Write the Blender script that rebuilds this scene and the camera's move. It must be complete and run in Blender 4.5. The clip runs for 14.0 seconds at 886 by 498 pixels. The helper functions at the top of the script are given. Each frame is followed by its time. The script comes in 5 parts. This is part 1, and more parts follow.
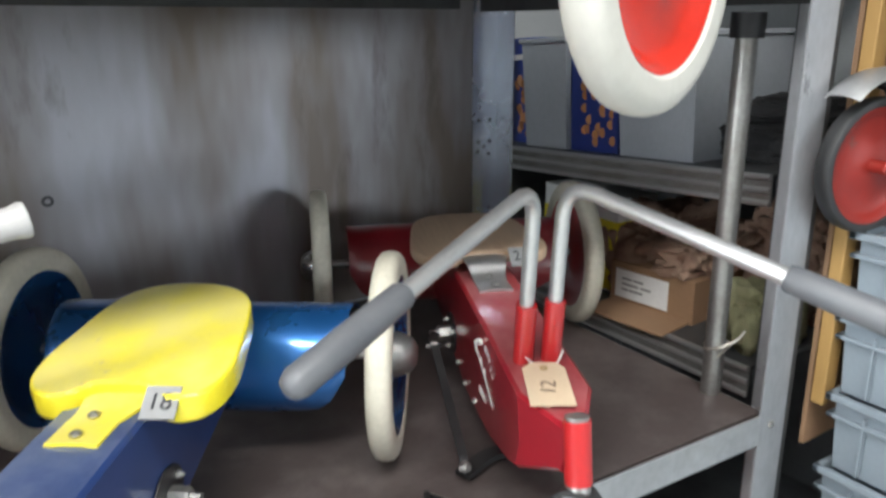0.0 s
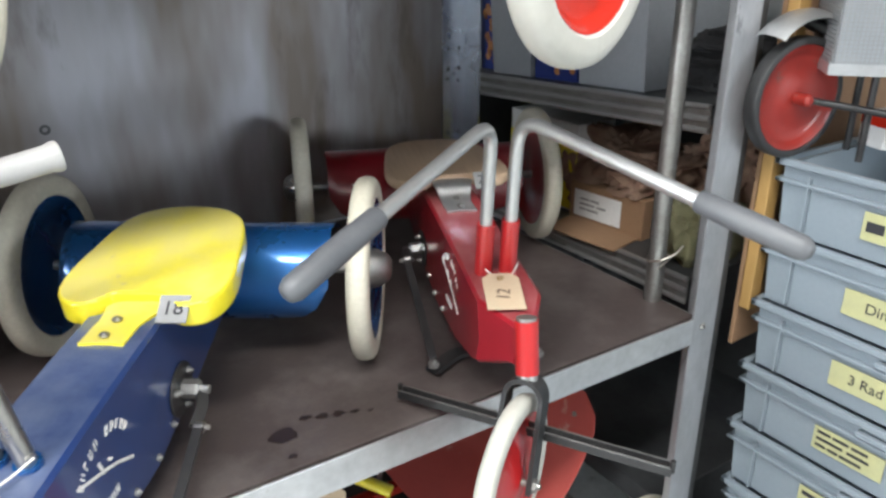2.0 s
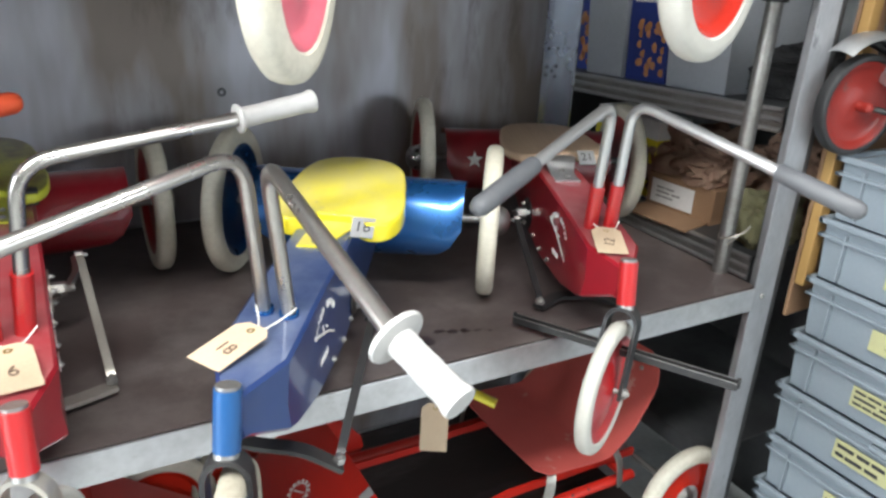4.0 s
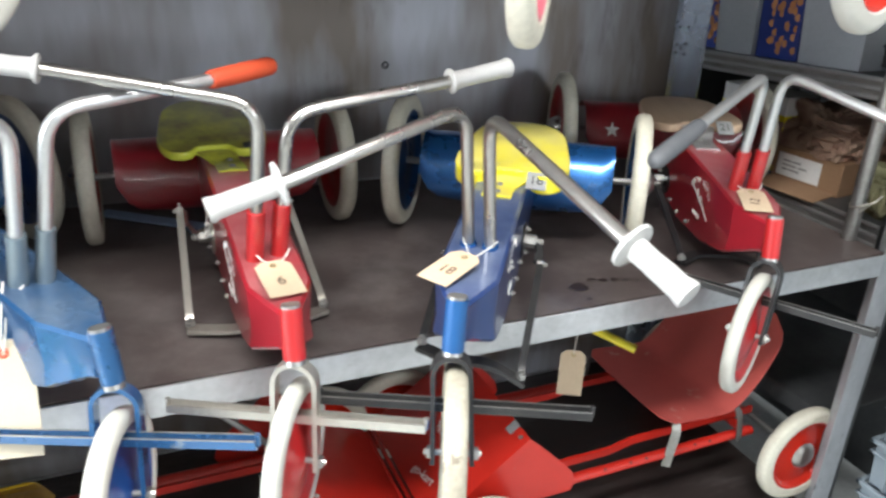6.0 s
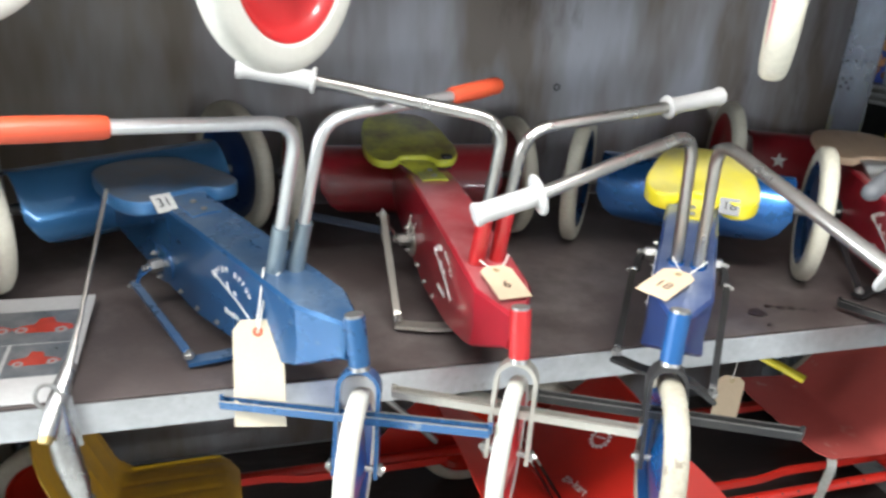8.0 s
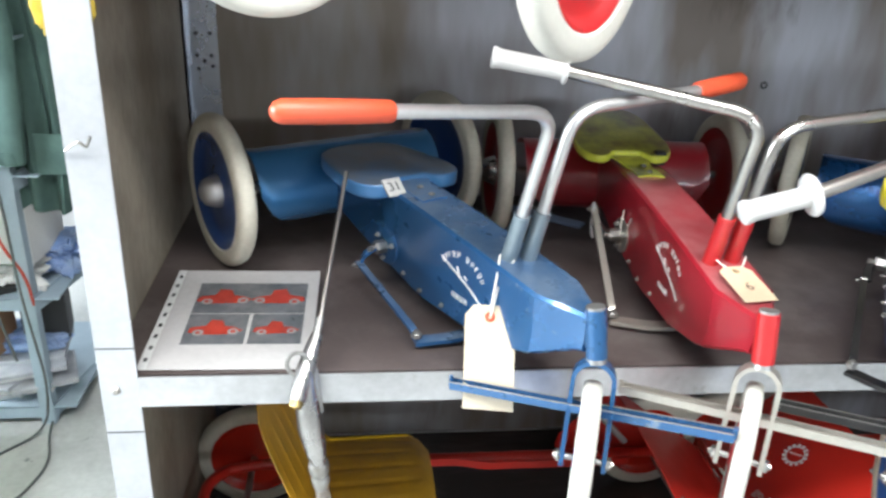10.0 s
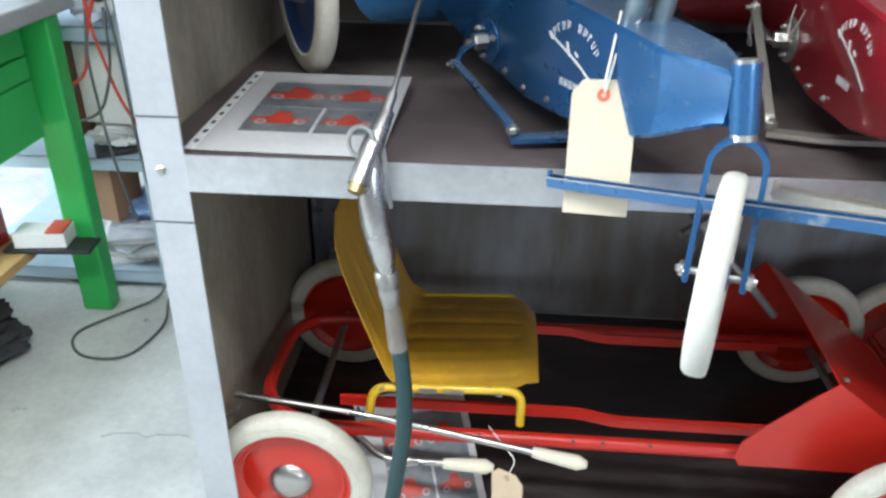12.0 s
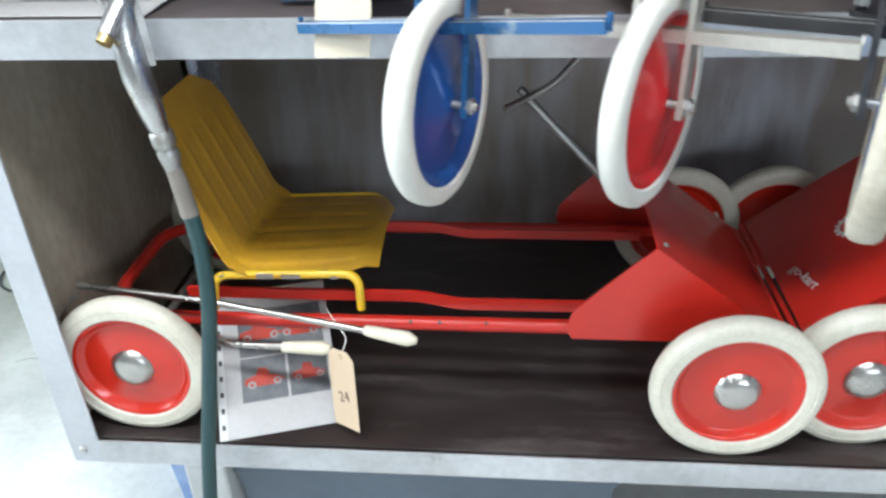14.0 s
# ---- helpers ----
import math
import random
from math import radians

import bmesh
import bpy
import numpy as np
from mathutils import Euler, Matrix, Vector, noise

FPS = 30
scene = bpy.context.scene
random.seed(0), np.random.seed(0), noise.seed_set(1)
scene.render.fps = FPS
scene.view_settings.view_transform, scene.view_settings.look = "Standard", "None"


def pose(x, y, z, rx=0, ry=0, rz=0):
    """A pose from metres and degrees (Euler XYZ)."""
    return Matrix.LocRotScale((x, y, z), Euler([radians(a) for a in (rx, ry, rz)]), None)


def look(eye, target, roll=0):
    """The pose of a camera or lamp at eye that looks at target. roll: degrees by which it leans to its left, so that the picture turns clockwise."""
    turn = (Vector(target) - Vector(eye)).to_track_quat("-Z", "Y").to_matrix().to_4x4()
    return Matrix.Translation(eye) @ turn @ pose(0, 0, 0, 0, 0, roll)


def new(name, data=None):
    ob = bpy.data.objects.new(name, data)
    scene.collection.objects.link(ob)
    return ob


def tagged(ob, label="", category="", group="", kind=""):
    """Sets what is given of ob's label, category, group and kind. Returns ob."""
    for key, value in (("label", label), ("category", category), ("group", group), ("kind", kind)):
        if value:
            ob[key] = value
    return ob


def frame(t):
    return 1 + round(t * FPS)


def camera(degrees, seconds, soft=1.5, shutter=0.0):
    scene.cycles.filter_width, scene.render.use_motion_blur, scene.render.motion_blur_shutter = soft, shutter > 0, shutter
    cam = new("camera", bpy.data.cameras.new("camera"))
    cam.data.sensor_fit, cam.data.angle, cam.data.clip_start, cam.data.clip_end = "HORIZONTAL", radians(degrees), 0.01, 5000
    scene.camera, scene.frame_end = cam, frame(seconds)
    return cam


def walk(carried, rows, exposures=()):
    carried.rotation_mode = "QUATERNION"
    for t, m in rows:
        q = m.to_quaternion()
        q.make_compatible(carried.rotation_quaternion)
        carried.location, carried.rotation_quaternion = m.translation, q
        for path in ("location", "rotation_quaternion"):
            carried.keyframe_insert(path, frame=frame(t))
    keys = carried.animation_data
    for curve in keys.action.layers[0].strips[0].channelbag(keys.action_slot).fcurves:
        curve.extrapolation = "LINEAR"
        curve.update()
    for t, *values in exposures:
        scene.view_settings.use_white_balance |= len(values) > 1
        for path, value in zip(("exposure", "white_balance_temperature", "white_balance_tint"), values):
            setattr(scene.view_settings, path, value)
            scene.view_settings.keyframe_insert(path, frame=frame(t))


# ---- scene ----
cam = camera(59.9, 14.0, soft=2.65, shutter=0.5)
PATH = [
    (0, (0.089, 0.093, 1.686), (1.102, 1.723, 1.125), -0.2),
    (0.5, (0.06, 0.038, 1.659), (1.062, 1.659, 1.052), -0.6),
    (1, (0.067, 0.012, 1.673), (1.079, 1.609, 1.022), -1.1),
    (1.5, (0.057, 0.008, 1.72), (1.097, 1.577, 1.043), 0.2),
    (2, (0.029, -0.019, 1.736), (1.056, 1.518, 0.973), 0.1),
    (2.5, (-0.018, -0.067, 1.749), (0.93, 1.521, 0.987), 2.4),
    (2.7, (-0.051, -0.087, 1.754), (0.853, 1.532, 1.003), 2.7),
    (4.8, (-0.311, -0.255, 1.75), (0.655, 1.314, 0.972), 3.9),
    (5, (-0.32, -0.273, 1.752), (0.62, 1.304, 0.959), 3.6),
    (5.5, (-0.374, -0.284, 1.753), (0.431, 1.355, 0.938), 2.7),
    (6, (-0.469, -0.281, 1.754), (0.29, 1.385, 0.949), 2.7),
    (6.5, (-0.547, -0.291, 1.762), (0.219, 1.374, 0.961), 2.4),
    (7, (-0.596, -0.297, 1.771), (0.128, 1.399, 0.997), 2.9),
    (7.5, (-0.637, -0.294, 1.767), (0.001, 1.439, 0.999), 3.7),
    (8, (-0.684, -0.284, 1.762), (-0.125, 1.474, 0.989), 3.8),
    (8.2, (-0.7, -0.286, 1.762), (-0.178, 1.484, 0.99), 4.0),
    (10.3, (-0.855, -0.243, 1.739), (-0.656, 1.574, 0.927), 3.0),
    (10.5, (-0.849, -0.229, 1.717), (-0.684, 1.578, 0.874), 3.0),
    (11, (-0.817, -0.193, 1.64), (-0.788, 1.596, 0.747), 2.2),
    (11.5, (-0.789, -0.153, 1.533), (-0.901, 1.611, 0.598), 0.8),
    (12, (-0.759, -0.148, 1.457), (-0.885, 1.61, 0.51), 0.7),
    (12.5, (-0.783, -0.138, 1.426), (-0.893, 1.63, 0.499), 0.8),
    (13, (-0.701, -0.165, 1.36), (-0.864, 1.588, 0.411), -1.5),
    (13.5, (-0.58, -0.188, 1.33), (-0.644, 1.556, 0.355), 1.9),
    (14, (-0.436, -0.203, 1.323), (-0.604, 1.515, 0.312), -1.9),
]
walk(cam, [(t, look(eye, target, roll)) for t, eye, target, roll in PATH],
     [(0.0, 0.0, 6200, 8), (8.2, 0.0, 6200, 8), (10.5, 0.12, 6050, 8), (11.5, -0.18, 5850, 6), (12.0, -0.3, 5800, 6), (12.5, -0.34, 5750, 5), (13.0, -0.40, 5750, 5), (13.5, -0.26, 5750, 5), (14.0, -0.10, 5800, 6)])

# ---- world and light ----
world = bpy.data.worlds.new("daylight")
scene.world = world
world.use_nodes = True
wn = world.node_tree.nodes
sky = wn.new("ShaderNodeTexSky")
sky.sky_type, sky.sun_disc = "NISHITA", False
sky.sun_elevation, sky.sun_rotation = radians(40), radians(200)
world.node_tree.links.new(sky.outputs[0], wn["Background"].inputs[0])
wn["Background"].inputs[1].default_value = 0.12


def window_light(name, m, sx, sy, watts, colour):
    lamp = bpy.data.lights.new(name, "AREA")
    lamp.shape, lamp.size, lamp.size_y, lamp.energy, lamp.color = "RECTANGLE", sx, sy, watts, colour
    ob = new(name, lamp)
    ob.matrix_world = m
    return ob


window_light("daylight_front_window", look((2.0, -3.86, 2.02), (0.2, 1.0, 1.2)), 2.3, 0.50, 84, (0.93, 0.97, 1.0))
window_light("daylight_side_window", look((-4.9, 0.6, 2.0), (-1.8, 1.0, 0.3)), 3.0, 1.6, 520, (0.95, 0.98, 1.0))
window_light("ceiling_tube", look((-0.75, -0.30, 3.12), (-0.75, -0.20, 0.0)), 2.6, 0.36, 138, (1.0, 0.97, 0.92))
window_light("ceiling_tube", look((-1.0, -2.6, 3.12), (-1.0, -2.4, 0.0)), 2.6, 0.06, 21, (1.0, 0.97, 0.92))


# ---- materials ----
def material(name, colour, rough=0.5, metal=0.0, second=None, scale=6.0, amount=0.5, fine=90.0, grain=0.12, bump=0.15,
             stretch=(1, 1, 1), coat=0.0, spots=None, spot_at=0.66, spot_scale=14.0, spec=0.5, lying=None, patch=(0.38, 0.68), detail=5, spot_soft=0.05, run=None):
    """A surface with a broad stain, a fine grain, optional worn spots and relief, in metres of the object's own space."""
    mt = bpy.data.materials.new(name)
    mt.use_nodes = True
    nt = mt.node_tree
    n, ln = nt.nodes, nt.links
    b = n["Principled BSDF"]
    co = n.new("ShaderNodeTexCoord")
    mp = n.new("ShaderNodeMapping")
    mp.inputs["Scale"].default_value = stretch
    ln.new(co.outputs["Object"], mp.inputs["Vector"])

    def noise_tex(sc, detail, rough_):
        t = n.new("ShaderNodeTexNoise")
        t.inputs["Scale"].default_value, t.inputs["Detail"].default_value, t.inputs["Roughness"].default_value = sc, detail, rough_
        ln.new(mp.outputs["Vector"], t.inputs["Vector"])
        return t.outputs["Fac"]

    def ramp(src, lo, hi):
        r = n.new("ShaderNodeMapRange")
        r.inputs["From Min"].default_value, r.inputs["From Max"].default_value = lo, hi
        ln.new(src, r.inputs["Value"])
        return r.outputs["Result"]

    def mix(fac, a, c):
        m = n.new("ShaderNodeMix")
        m.data_type = "RGBA"
        for sock, v in ((m.inputs[0], fac), (m.inputs[6], a), (m.inputs[7], c)):
            if isinstance(v, (tuple, float, int)):
                sock.default_value = (*v, 1) if isinstance(v, tuple) else v
            else:
                ln.new(v, sock)
        return m.outputs[2]

    broad, small = noise_tex(scale, detail, 0.62), noise_tex(fine, 3, 0.6)
    second = second or tuple(c * 0.6 for c in colour)
    f = n.new("ShaderNodeMath")
    f.operation = "MULTIPLY"
    ln.new(ramp(broad, *patch), f.inputs[0])
    f.inputs[1].default_value = amount
    col = mix(f.outputs[0], colour, second)
    g = n.new("ShaderNodeMath")
    g.operation = "MULTIPLY"
    ln.new(ramp(small, 0.35, 0.75), g.inputs[0])
    g.inputs[1].default_value = grain
    col = mix(g.outputs[0], col, tuple(c * 0.45 for c in second))
    if spots:
        s = ramp(noise_tex(spot_scale, 6, 0.7), spot_at, spot_at + spot_soft)
        col = mix(s, col, spots)
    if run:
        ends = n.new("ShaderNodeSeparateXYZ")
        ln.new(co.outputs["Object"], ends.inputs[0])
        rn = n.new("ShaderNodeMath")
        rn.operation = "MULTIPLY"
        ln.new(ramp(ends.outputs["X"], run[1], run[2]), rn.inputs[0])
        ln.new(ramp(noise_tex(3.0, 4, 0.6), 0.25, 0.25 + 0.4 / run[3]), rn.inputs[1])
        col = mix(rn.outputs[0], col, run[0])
    # Tint on upward faces: settled dust, and ceiling sheen painted on body tops.
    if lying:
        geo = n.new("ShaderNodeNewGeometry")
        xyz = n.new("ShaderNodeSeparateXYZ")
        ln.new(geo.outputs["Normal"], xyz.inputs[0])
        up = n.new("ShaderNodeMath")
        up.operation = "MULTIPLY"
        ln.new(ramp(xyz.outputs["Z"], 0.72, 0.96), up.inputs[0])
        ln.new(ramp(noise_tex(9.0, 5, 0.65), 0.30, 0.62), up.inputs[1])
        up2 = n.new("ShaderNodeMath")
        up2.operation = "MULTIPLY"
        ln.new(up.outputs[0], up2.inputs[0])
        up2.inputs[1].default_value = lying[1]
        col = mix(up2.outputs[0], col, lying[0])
    ln.new(col, b.inputs["Base Color"])
    b.inputs["Metallic"].default_value = metal
    rr = n.new("ShaderNodeMapRange")
    rr.inputs["To Min"].default_value, rr.inputs["To Max"].default_value = max(0.03, rough - 0.1), min(1.0, rough + 0.14)
    ln.new(broad, rr.inputs["Value"])
    ln.new(rr.outputs["Result"], b.inputs["Roughness"])
    b.inputs["Specular IOR Level"].default_value = spec
    b.inputs["Coat Weight"].default_value = coat
    b.inputs["Coat Roughness"].default_value = 0.06
    if bump:
        bp = n.new("ShaderNodeBump")
        bp.inputs["Strength"].default_value, bp.inputs["Distance"].default_value = bump, 0.002
        ln.new(small, bp.inputs["Height"])
        ln.new(bp.outputs["Normal"], b.inputs["Normal"])
    return mt


M = {}
M["board"] = material("film_faced_board", (0.068, 0.052, 0.049), 0.40, second=(0.100, 0.080, 0.076), scale=5, amount=0.9, fine=140, grain=0.25, bump=0.05,
                      spots=(0.172, 0.149, 0.142), spot_at=0.46, spot_scale=4.5, spot_soft=0.34)
# Board copy for the lower bay: cleaner, with its shade painted in darker.
M["board_shaded"] = material("shaded_film_faced_board", (0.027, 0.020, 0.0185), 0.36, second=(0.040, 0.031, 0.029), scale=4, amount=0.9, fine=140, grain=0.2, bump=0.04,
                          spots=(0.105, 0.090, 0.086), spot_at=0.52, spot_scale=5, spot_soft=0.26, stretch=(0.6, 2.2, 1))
M["galv"] = material("galvanised_steel", (0.61, 0.62, 0.64), 0.36, 0.72, second=(0.40, 0.405, 0.41), scale=5, amount=0.85, fine=60, grain=0.2, bump=0.05, spots=(0.27, 0.25, 0.23), spot_at=0.62, spot_scale=13, spot_soft=0.14)
M["post"] = material("grey_painted_steel", (0.49, 0.505, 0.53), 0.42, 0.3, second=(0.36, 0.375, 0.40), scale=5, amount=0.6, spots=(0.30, 0.31, 0.33), spot_at=0.72, bump=0.04)
# Rear posts: bluish window reflection put into a lighter base colour.
M["post_bluish_lit"] = material("bluish_lit_post", (0.74, 0.79, 0.88), 0.24, 0.8, second=(0.46, 0.49, 0.56), scale=6, amount=0.6, bump=0.02, spots=(0.30, 0.29, 0.29), spot_at=0.66, spot_scale=20)
# Right front post: scuffed, its weaker light put into a darker grey.
M["post_worn_shaded"] = material("worn_shaded_post", (0.50, 0.51, 0.535), 0.42, 0.62, second=(0.30, 0.305, 0.315), scale=7, amount=0.85, spots=(0.19, 0.19, 0.20), spot_at=0.60, spot_scale=9, bump=0.05, stretch=(1, 1, 0.5))
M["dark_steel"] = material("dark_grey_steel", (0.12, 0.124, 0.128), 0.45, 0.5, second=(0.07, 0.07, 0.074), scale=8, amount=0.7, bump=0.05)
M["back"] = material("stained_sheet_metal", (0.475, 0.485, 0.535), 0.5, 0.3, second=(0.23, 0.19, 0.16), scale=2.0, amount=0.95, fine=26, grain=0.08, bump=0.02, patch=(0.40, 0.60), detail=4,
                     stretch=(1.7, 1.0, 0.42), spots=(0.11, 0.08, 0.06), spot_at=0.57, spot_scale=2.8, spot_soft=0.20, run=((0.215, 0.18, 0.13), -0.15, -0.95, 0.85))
M["side"] = material("stained_side_sheet", (0.40, 0.355, 0.285), 0.6, 0.1, second=(0.20, 0.165, 0.12), scale=3, amount=0.9, fine=70, grain=0.3, bump=0.06, stretch=(1, 1, 0.5))
M["tyre"] = material("ivory_rubber", (0.66, 0.63, 0.53), 0.55, second=(0.48, 0.44, 0.34), scale=9, amount=0.55, fine=120, grain=0.2, bump=0.05)
M["tyre_white"] = material("white_rubber", (0.52, 0.51, 0.465), 0.5, second=(0.40, 0.38, 0.32), scale=8, amount=0.4, fine=120, grain=0.1, bump=0.05)
M["tyre_black"] = material("black_rubber", (0.018, 0.018, 0.019), 0.5, second=(0.035, 0.035, 0.035), scale=9, amount=0.5, bump=0.1)


def paint(name, colour, second=None, dust=(0.30, 0.27, 0.25), rough=0.32, dust_at=0.70, amount=0.5, metal=0.0, coat=0.7, lying=None):
    return material(name, colour, rough, metal, second=second, scale=7, amount=amount, fine=150, grain=0.08, bump=0.03, coat=coat, spots=dust, spot_at=dust_at, spot_scale=16, lying=lying)


# Body enamels: the paler top tint is dust with the ceiling's reflection coloured in.
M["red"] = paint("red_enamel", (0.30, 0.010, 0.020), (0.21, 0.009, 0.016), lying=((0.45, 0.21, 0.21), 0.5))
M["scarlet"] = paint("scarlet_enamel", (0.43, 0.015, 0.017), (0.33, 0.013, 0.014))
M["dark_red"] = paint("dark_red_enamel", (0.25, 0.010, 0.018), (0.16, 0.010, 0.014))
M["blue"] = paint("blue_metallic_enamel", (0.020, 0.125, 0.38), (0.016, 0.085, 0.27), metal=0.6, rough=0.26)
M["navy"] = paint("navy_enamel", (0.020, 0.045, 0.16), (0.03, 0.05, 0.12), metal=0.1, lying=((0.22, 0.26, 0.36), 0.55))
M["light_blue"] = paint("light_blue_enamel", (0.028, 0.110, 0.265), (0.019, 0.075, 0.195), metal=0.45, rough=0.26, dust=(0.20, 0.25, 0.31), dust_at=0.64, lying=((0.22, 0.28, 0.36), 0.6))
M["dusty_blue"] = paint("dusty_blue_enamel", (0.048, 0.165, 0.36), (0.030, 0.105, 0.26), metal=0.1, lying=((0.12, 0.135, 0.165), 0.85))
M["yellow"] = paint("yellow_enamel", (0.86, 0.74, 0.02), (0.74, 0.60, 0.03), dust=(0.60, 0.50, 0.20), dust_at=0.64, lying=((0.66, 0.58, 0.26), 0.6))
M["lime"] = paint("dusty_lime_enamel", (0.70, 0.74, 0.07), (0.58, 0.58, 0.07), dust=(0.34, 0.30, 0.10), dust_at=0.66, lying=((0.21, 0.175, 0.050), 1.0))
M["pink"] = paint("faded_pink_enamel", (0.75, 0.14, 0.20), (0.70, 0.22, 0.26))
M["old_red"] = paint("dull_red_old_enamel", (0.24, 0.017, 0.011), (0.16, 0.012, 0.008), dust=(0.14, 0.05, 0.04), dust_at=0.60, rough=0.4, coat=0.3)
M["orange_red"] = paint("orange_red_enamel", (0.52, 0.022, 0.009), (0.42, 0.016, 0.007), dust=(0.36, 0.05, 0.03), rough=0.20, coat=0.12)
M["hood_red"] = paint("pedal_kart_red_enamel", (0.50, 0.020, 0.011), (0.38, 0.014, 0.008), dust=(0.30, 0.10, 0.08), dust_at=0.68, rough=0.34, coat=0.10)
M["brick_red"] = paint("dull_red_enamel", (0.50, 0.095, 0.080), (0.40, 0.075, 0.065), dust=(0.52, 0.24, 0.21), dust_at=0.62, rough=0.42, coat=0.1)
M["seat_wood"] = material("plywood_seat", (0.56, 0.40, 0.27), 0.5, second=(0.44, 0.30, 0.20), scale=4, amount=0.5, fine=60, grain=0.2, stretch=(0.3, 3, 1), bump=0.05)
M["chrome"] = material("worn_chrome", (0.49, 0.475, 0.45), 0.27, 0.95, second=(0.37, 0.35, 0.32), scale=12, amount=0.6, fine=200, grain=0.15, bump=0.03)
M["nickel"] = material("worn_nickel", (0.62, 0.59, 0.53), 0.36, 0.8, second=(0.46, 0.43, 0.38), scale=12, amount=0.6, fine=160, grain=0.15, bump=0.04)
M["alu"] = material("brushed_aluminium", (0.62, 0.62, 0.615), 0.36, 0.85, second=(0.55, 0.56, 0.57), scale=10, amount=0.5, fine=160, grain=0.12, bump=0.04)
M["dull_steel"] = material("dull_steel", (0.42, 0.42, 0.41), 0.4, 0.85, second=(0.25, 0.23, 0.20), scale=14, amount=0.7, fine=150, grain=0.25, bump=0.06)
M["black_iron"] = material("black_painted_iron", (0.022, 0.022, 0.024), 0.36, 0.2, second=(0.055, 0.052, 0.05), scale=18, amount=0.6, bump=0.06)
M["grip_grey"] = material("grey_plastic_grip", (0.085, 0.09, 0.10), 0.45, second=(0.15, 0.15, 0.155), scale=14, amount=0.5, fine=200, grain=0.15, bump=0.08)
M["grip_white"] = material("white_plastic_grip", (0.45, 0.445, 0.435), 0.4, second=(0.48, 0.47, 0.45), scale=12, amount=0.4, bump=0.04)
M["grip_orange"] = material("orange_plastic_grip", (0.58, 0.080, 0.030), 0.42, second=(0.46, 0.062, 0.028), scale=12, amount=0.4, bump=0.04)
M["grip_cream"] = material("cream_plastic_grip", (0.72, 0.66, 0.52), 0.45, second=(0.58, 0.51, 0.38), scale=20, amount=0.5, bump=0.05)
M["manila"] = material("manila_card", (0.58, 0.45, 0.31), 0.8, second=(0.50, 0.37, 0.25), scale=14, amount=0.4, fine=220, grain=0.1, bump=0.05)
M["cream_card"] = material("cream_card", (0.46, 0.405, 0.31), 0.8, second=(0.42, 0.365, 0.27), scale=10, amount=0.4, fine=220, grain=0.08, bump=0.05)
M["brown_ink"] = material("faded_brown_ink", (0.13, 0.085, 0.06), 0.7, second=(0.20, 0.14, 0.10), scale=60, amount=0.6, bump=0)
M["tyre_dirty"] = material("dirty_ivory_rubber", (0.42, 0.39, 0.315), 0.6, second=(0.29, 0.255, 0.19), scale=11, amount=0.75, fine=120, grain=0.3, bump=0.08, spots=(0.20, 0.17, 0.13), spot_at=0.62, spot_scale=16)
M["ink"] = material("black_ink", (0.02, 0.02, 0.025), 0.6, bump=0)
M["white_paint"] = material("white_lettering", (0.80, 0.80, 0.78), 0.6, second=(0.55, 0.52, 0.5), scale=60, amount=0.6, bump=0)
M["string"] = material("white_cotton_string", (0.78, 0.76, 0.70), 0.9, fine=400, bump=0.3)
M["grey_sticker"] = material("grey_sticker", (0.32, 0.32, 0.32), 0.5, bump=0.02)
M["white_sticker"] = material("white_sticker", (0.56, 0.56, 0.55), 0.5, bump=0.02)
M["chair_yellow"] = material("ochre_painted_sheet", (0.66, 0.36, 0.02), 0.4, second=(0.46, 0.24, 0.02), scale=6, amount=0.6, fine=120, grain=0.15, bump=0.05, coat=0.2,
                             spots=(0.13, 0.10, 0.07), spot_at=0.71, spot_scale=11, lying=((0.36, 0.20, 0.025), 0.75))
M["frame_yellow"] = paint("yellow_frame_enamel", (0.80, 0.52, 0.02), dust=(0.16, 0.13, 0.11), dust_at=0.66)
M["crate"] = material("grey_blue_plastic", (0.235, 0.275, 0.31), 0.30, second=(0.19, 0.225, 0.255), scale=4, amount=0.5, fine=120, grain=0.1, bump=0.03)
M["label_yellow"] = material("faded_yellow_label", (0.42, 0.41, 0.21), 0.7, second=(0.34, 0.34, 0.20), scale=30, amount=0.6, bump=0.02)
M["batten"] = material("aged_pine", (0.36, 0.215, 0.07), 0.6, second=(0.28, 0.16, 0.05), scale=5, amount=0.6, stretch=(4, 4, 0.3), bump=0.1)
M["white_sheet"] = material("pale_painted_sheet", (0.40, 0.42, 0.43), 0.6, second=(0.30, 0.32, 0.33), scale=2, amount=0.6, bump=0.02)
M["timber"] = material("pine_batten", (0.52, 0.33, 0.13), 0.6, second=(0.40, 0.23, 0.09), scale=5, amount=0.6, stretch=(4, 4, 0.3), bump=0.1)
M["carton"] = material("brown_cardboard", (0.30, 0.18, 0.10), 0.85, second=(0.26, 0.15, 0.09), scale=9, amount=0.6, bump=0.1)
M["paper_bag"] = material("brown_paper", (0.20, 0.11, 0.075), 0.9, second=(0.42, 0.30, 0.22), scale=16, amount=0.7, bump=0.3)
M["cloth_green"] = material("olive_cloth", (0.26, 0.25, 0.14), 0.95, second=(0.18, 0.17, 0.10), scale=20, amount=0.6, bump=0.3)
M["cloth_yellow"] = material("yellow_cotton_rag", (0.55, 0.40, 0.05), 0.9, second=(0.40, 0.28, 0.03), scale=20, amount=0.6, bump=0.3)
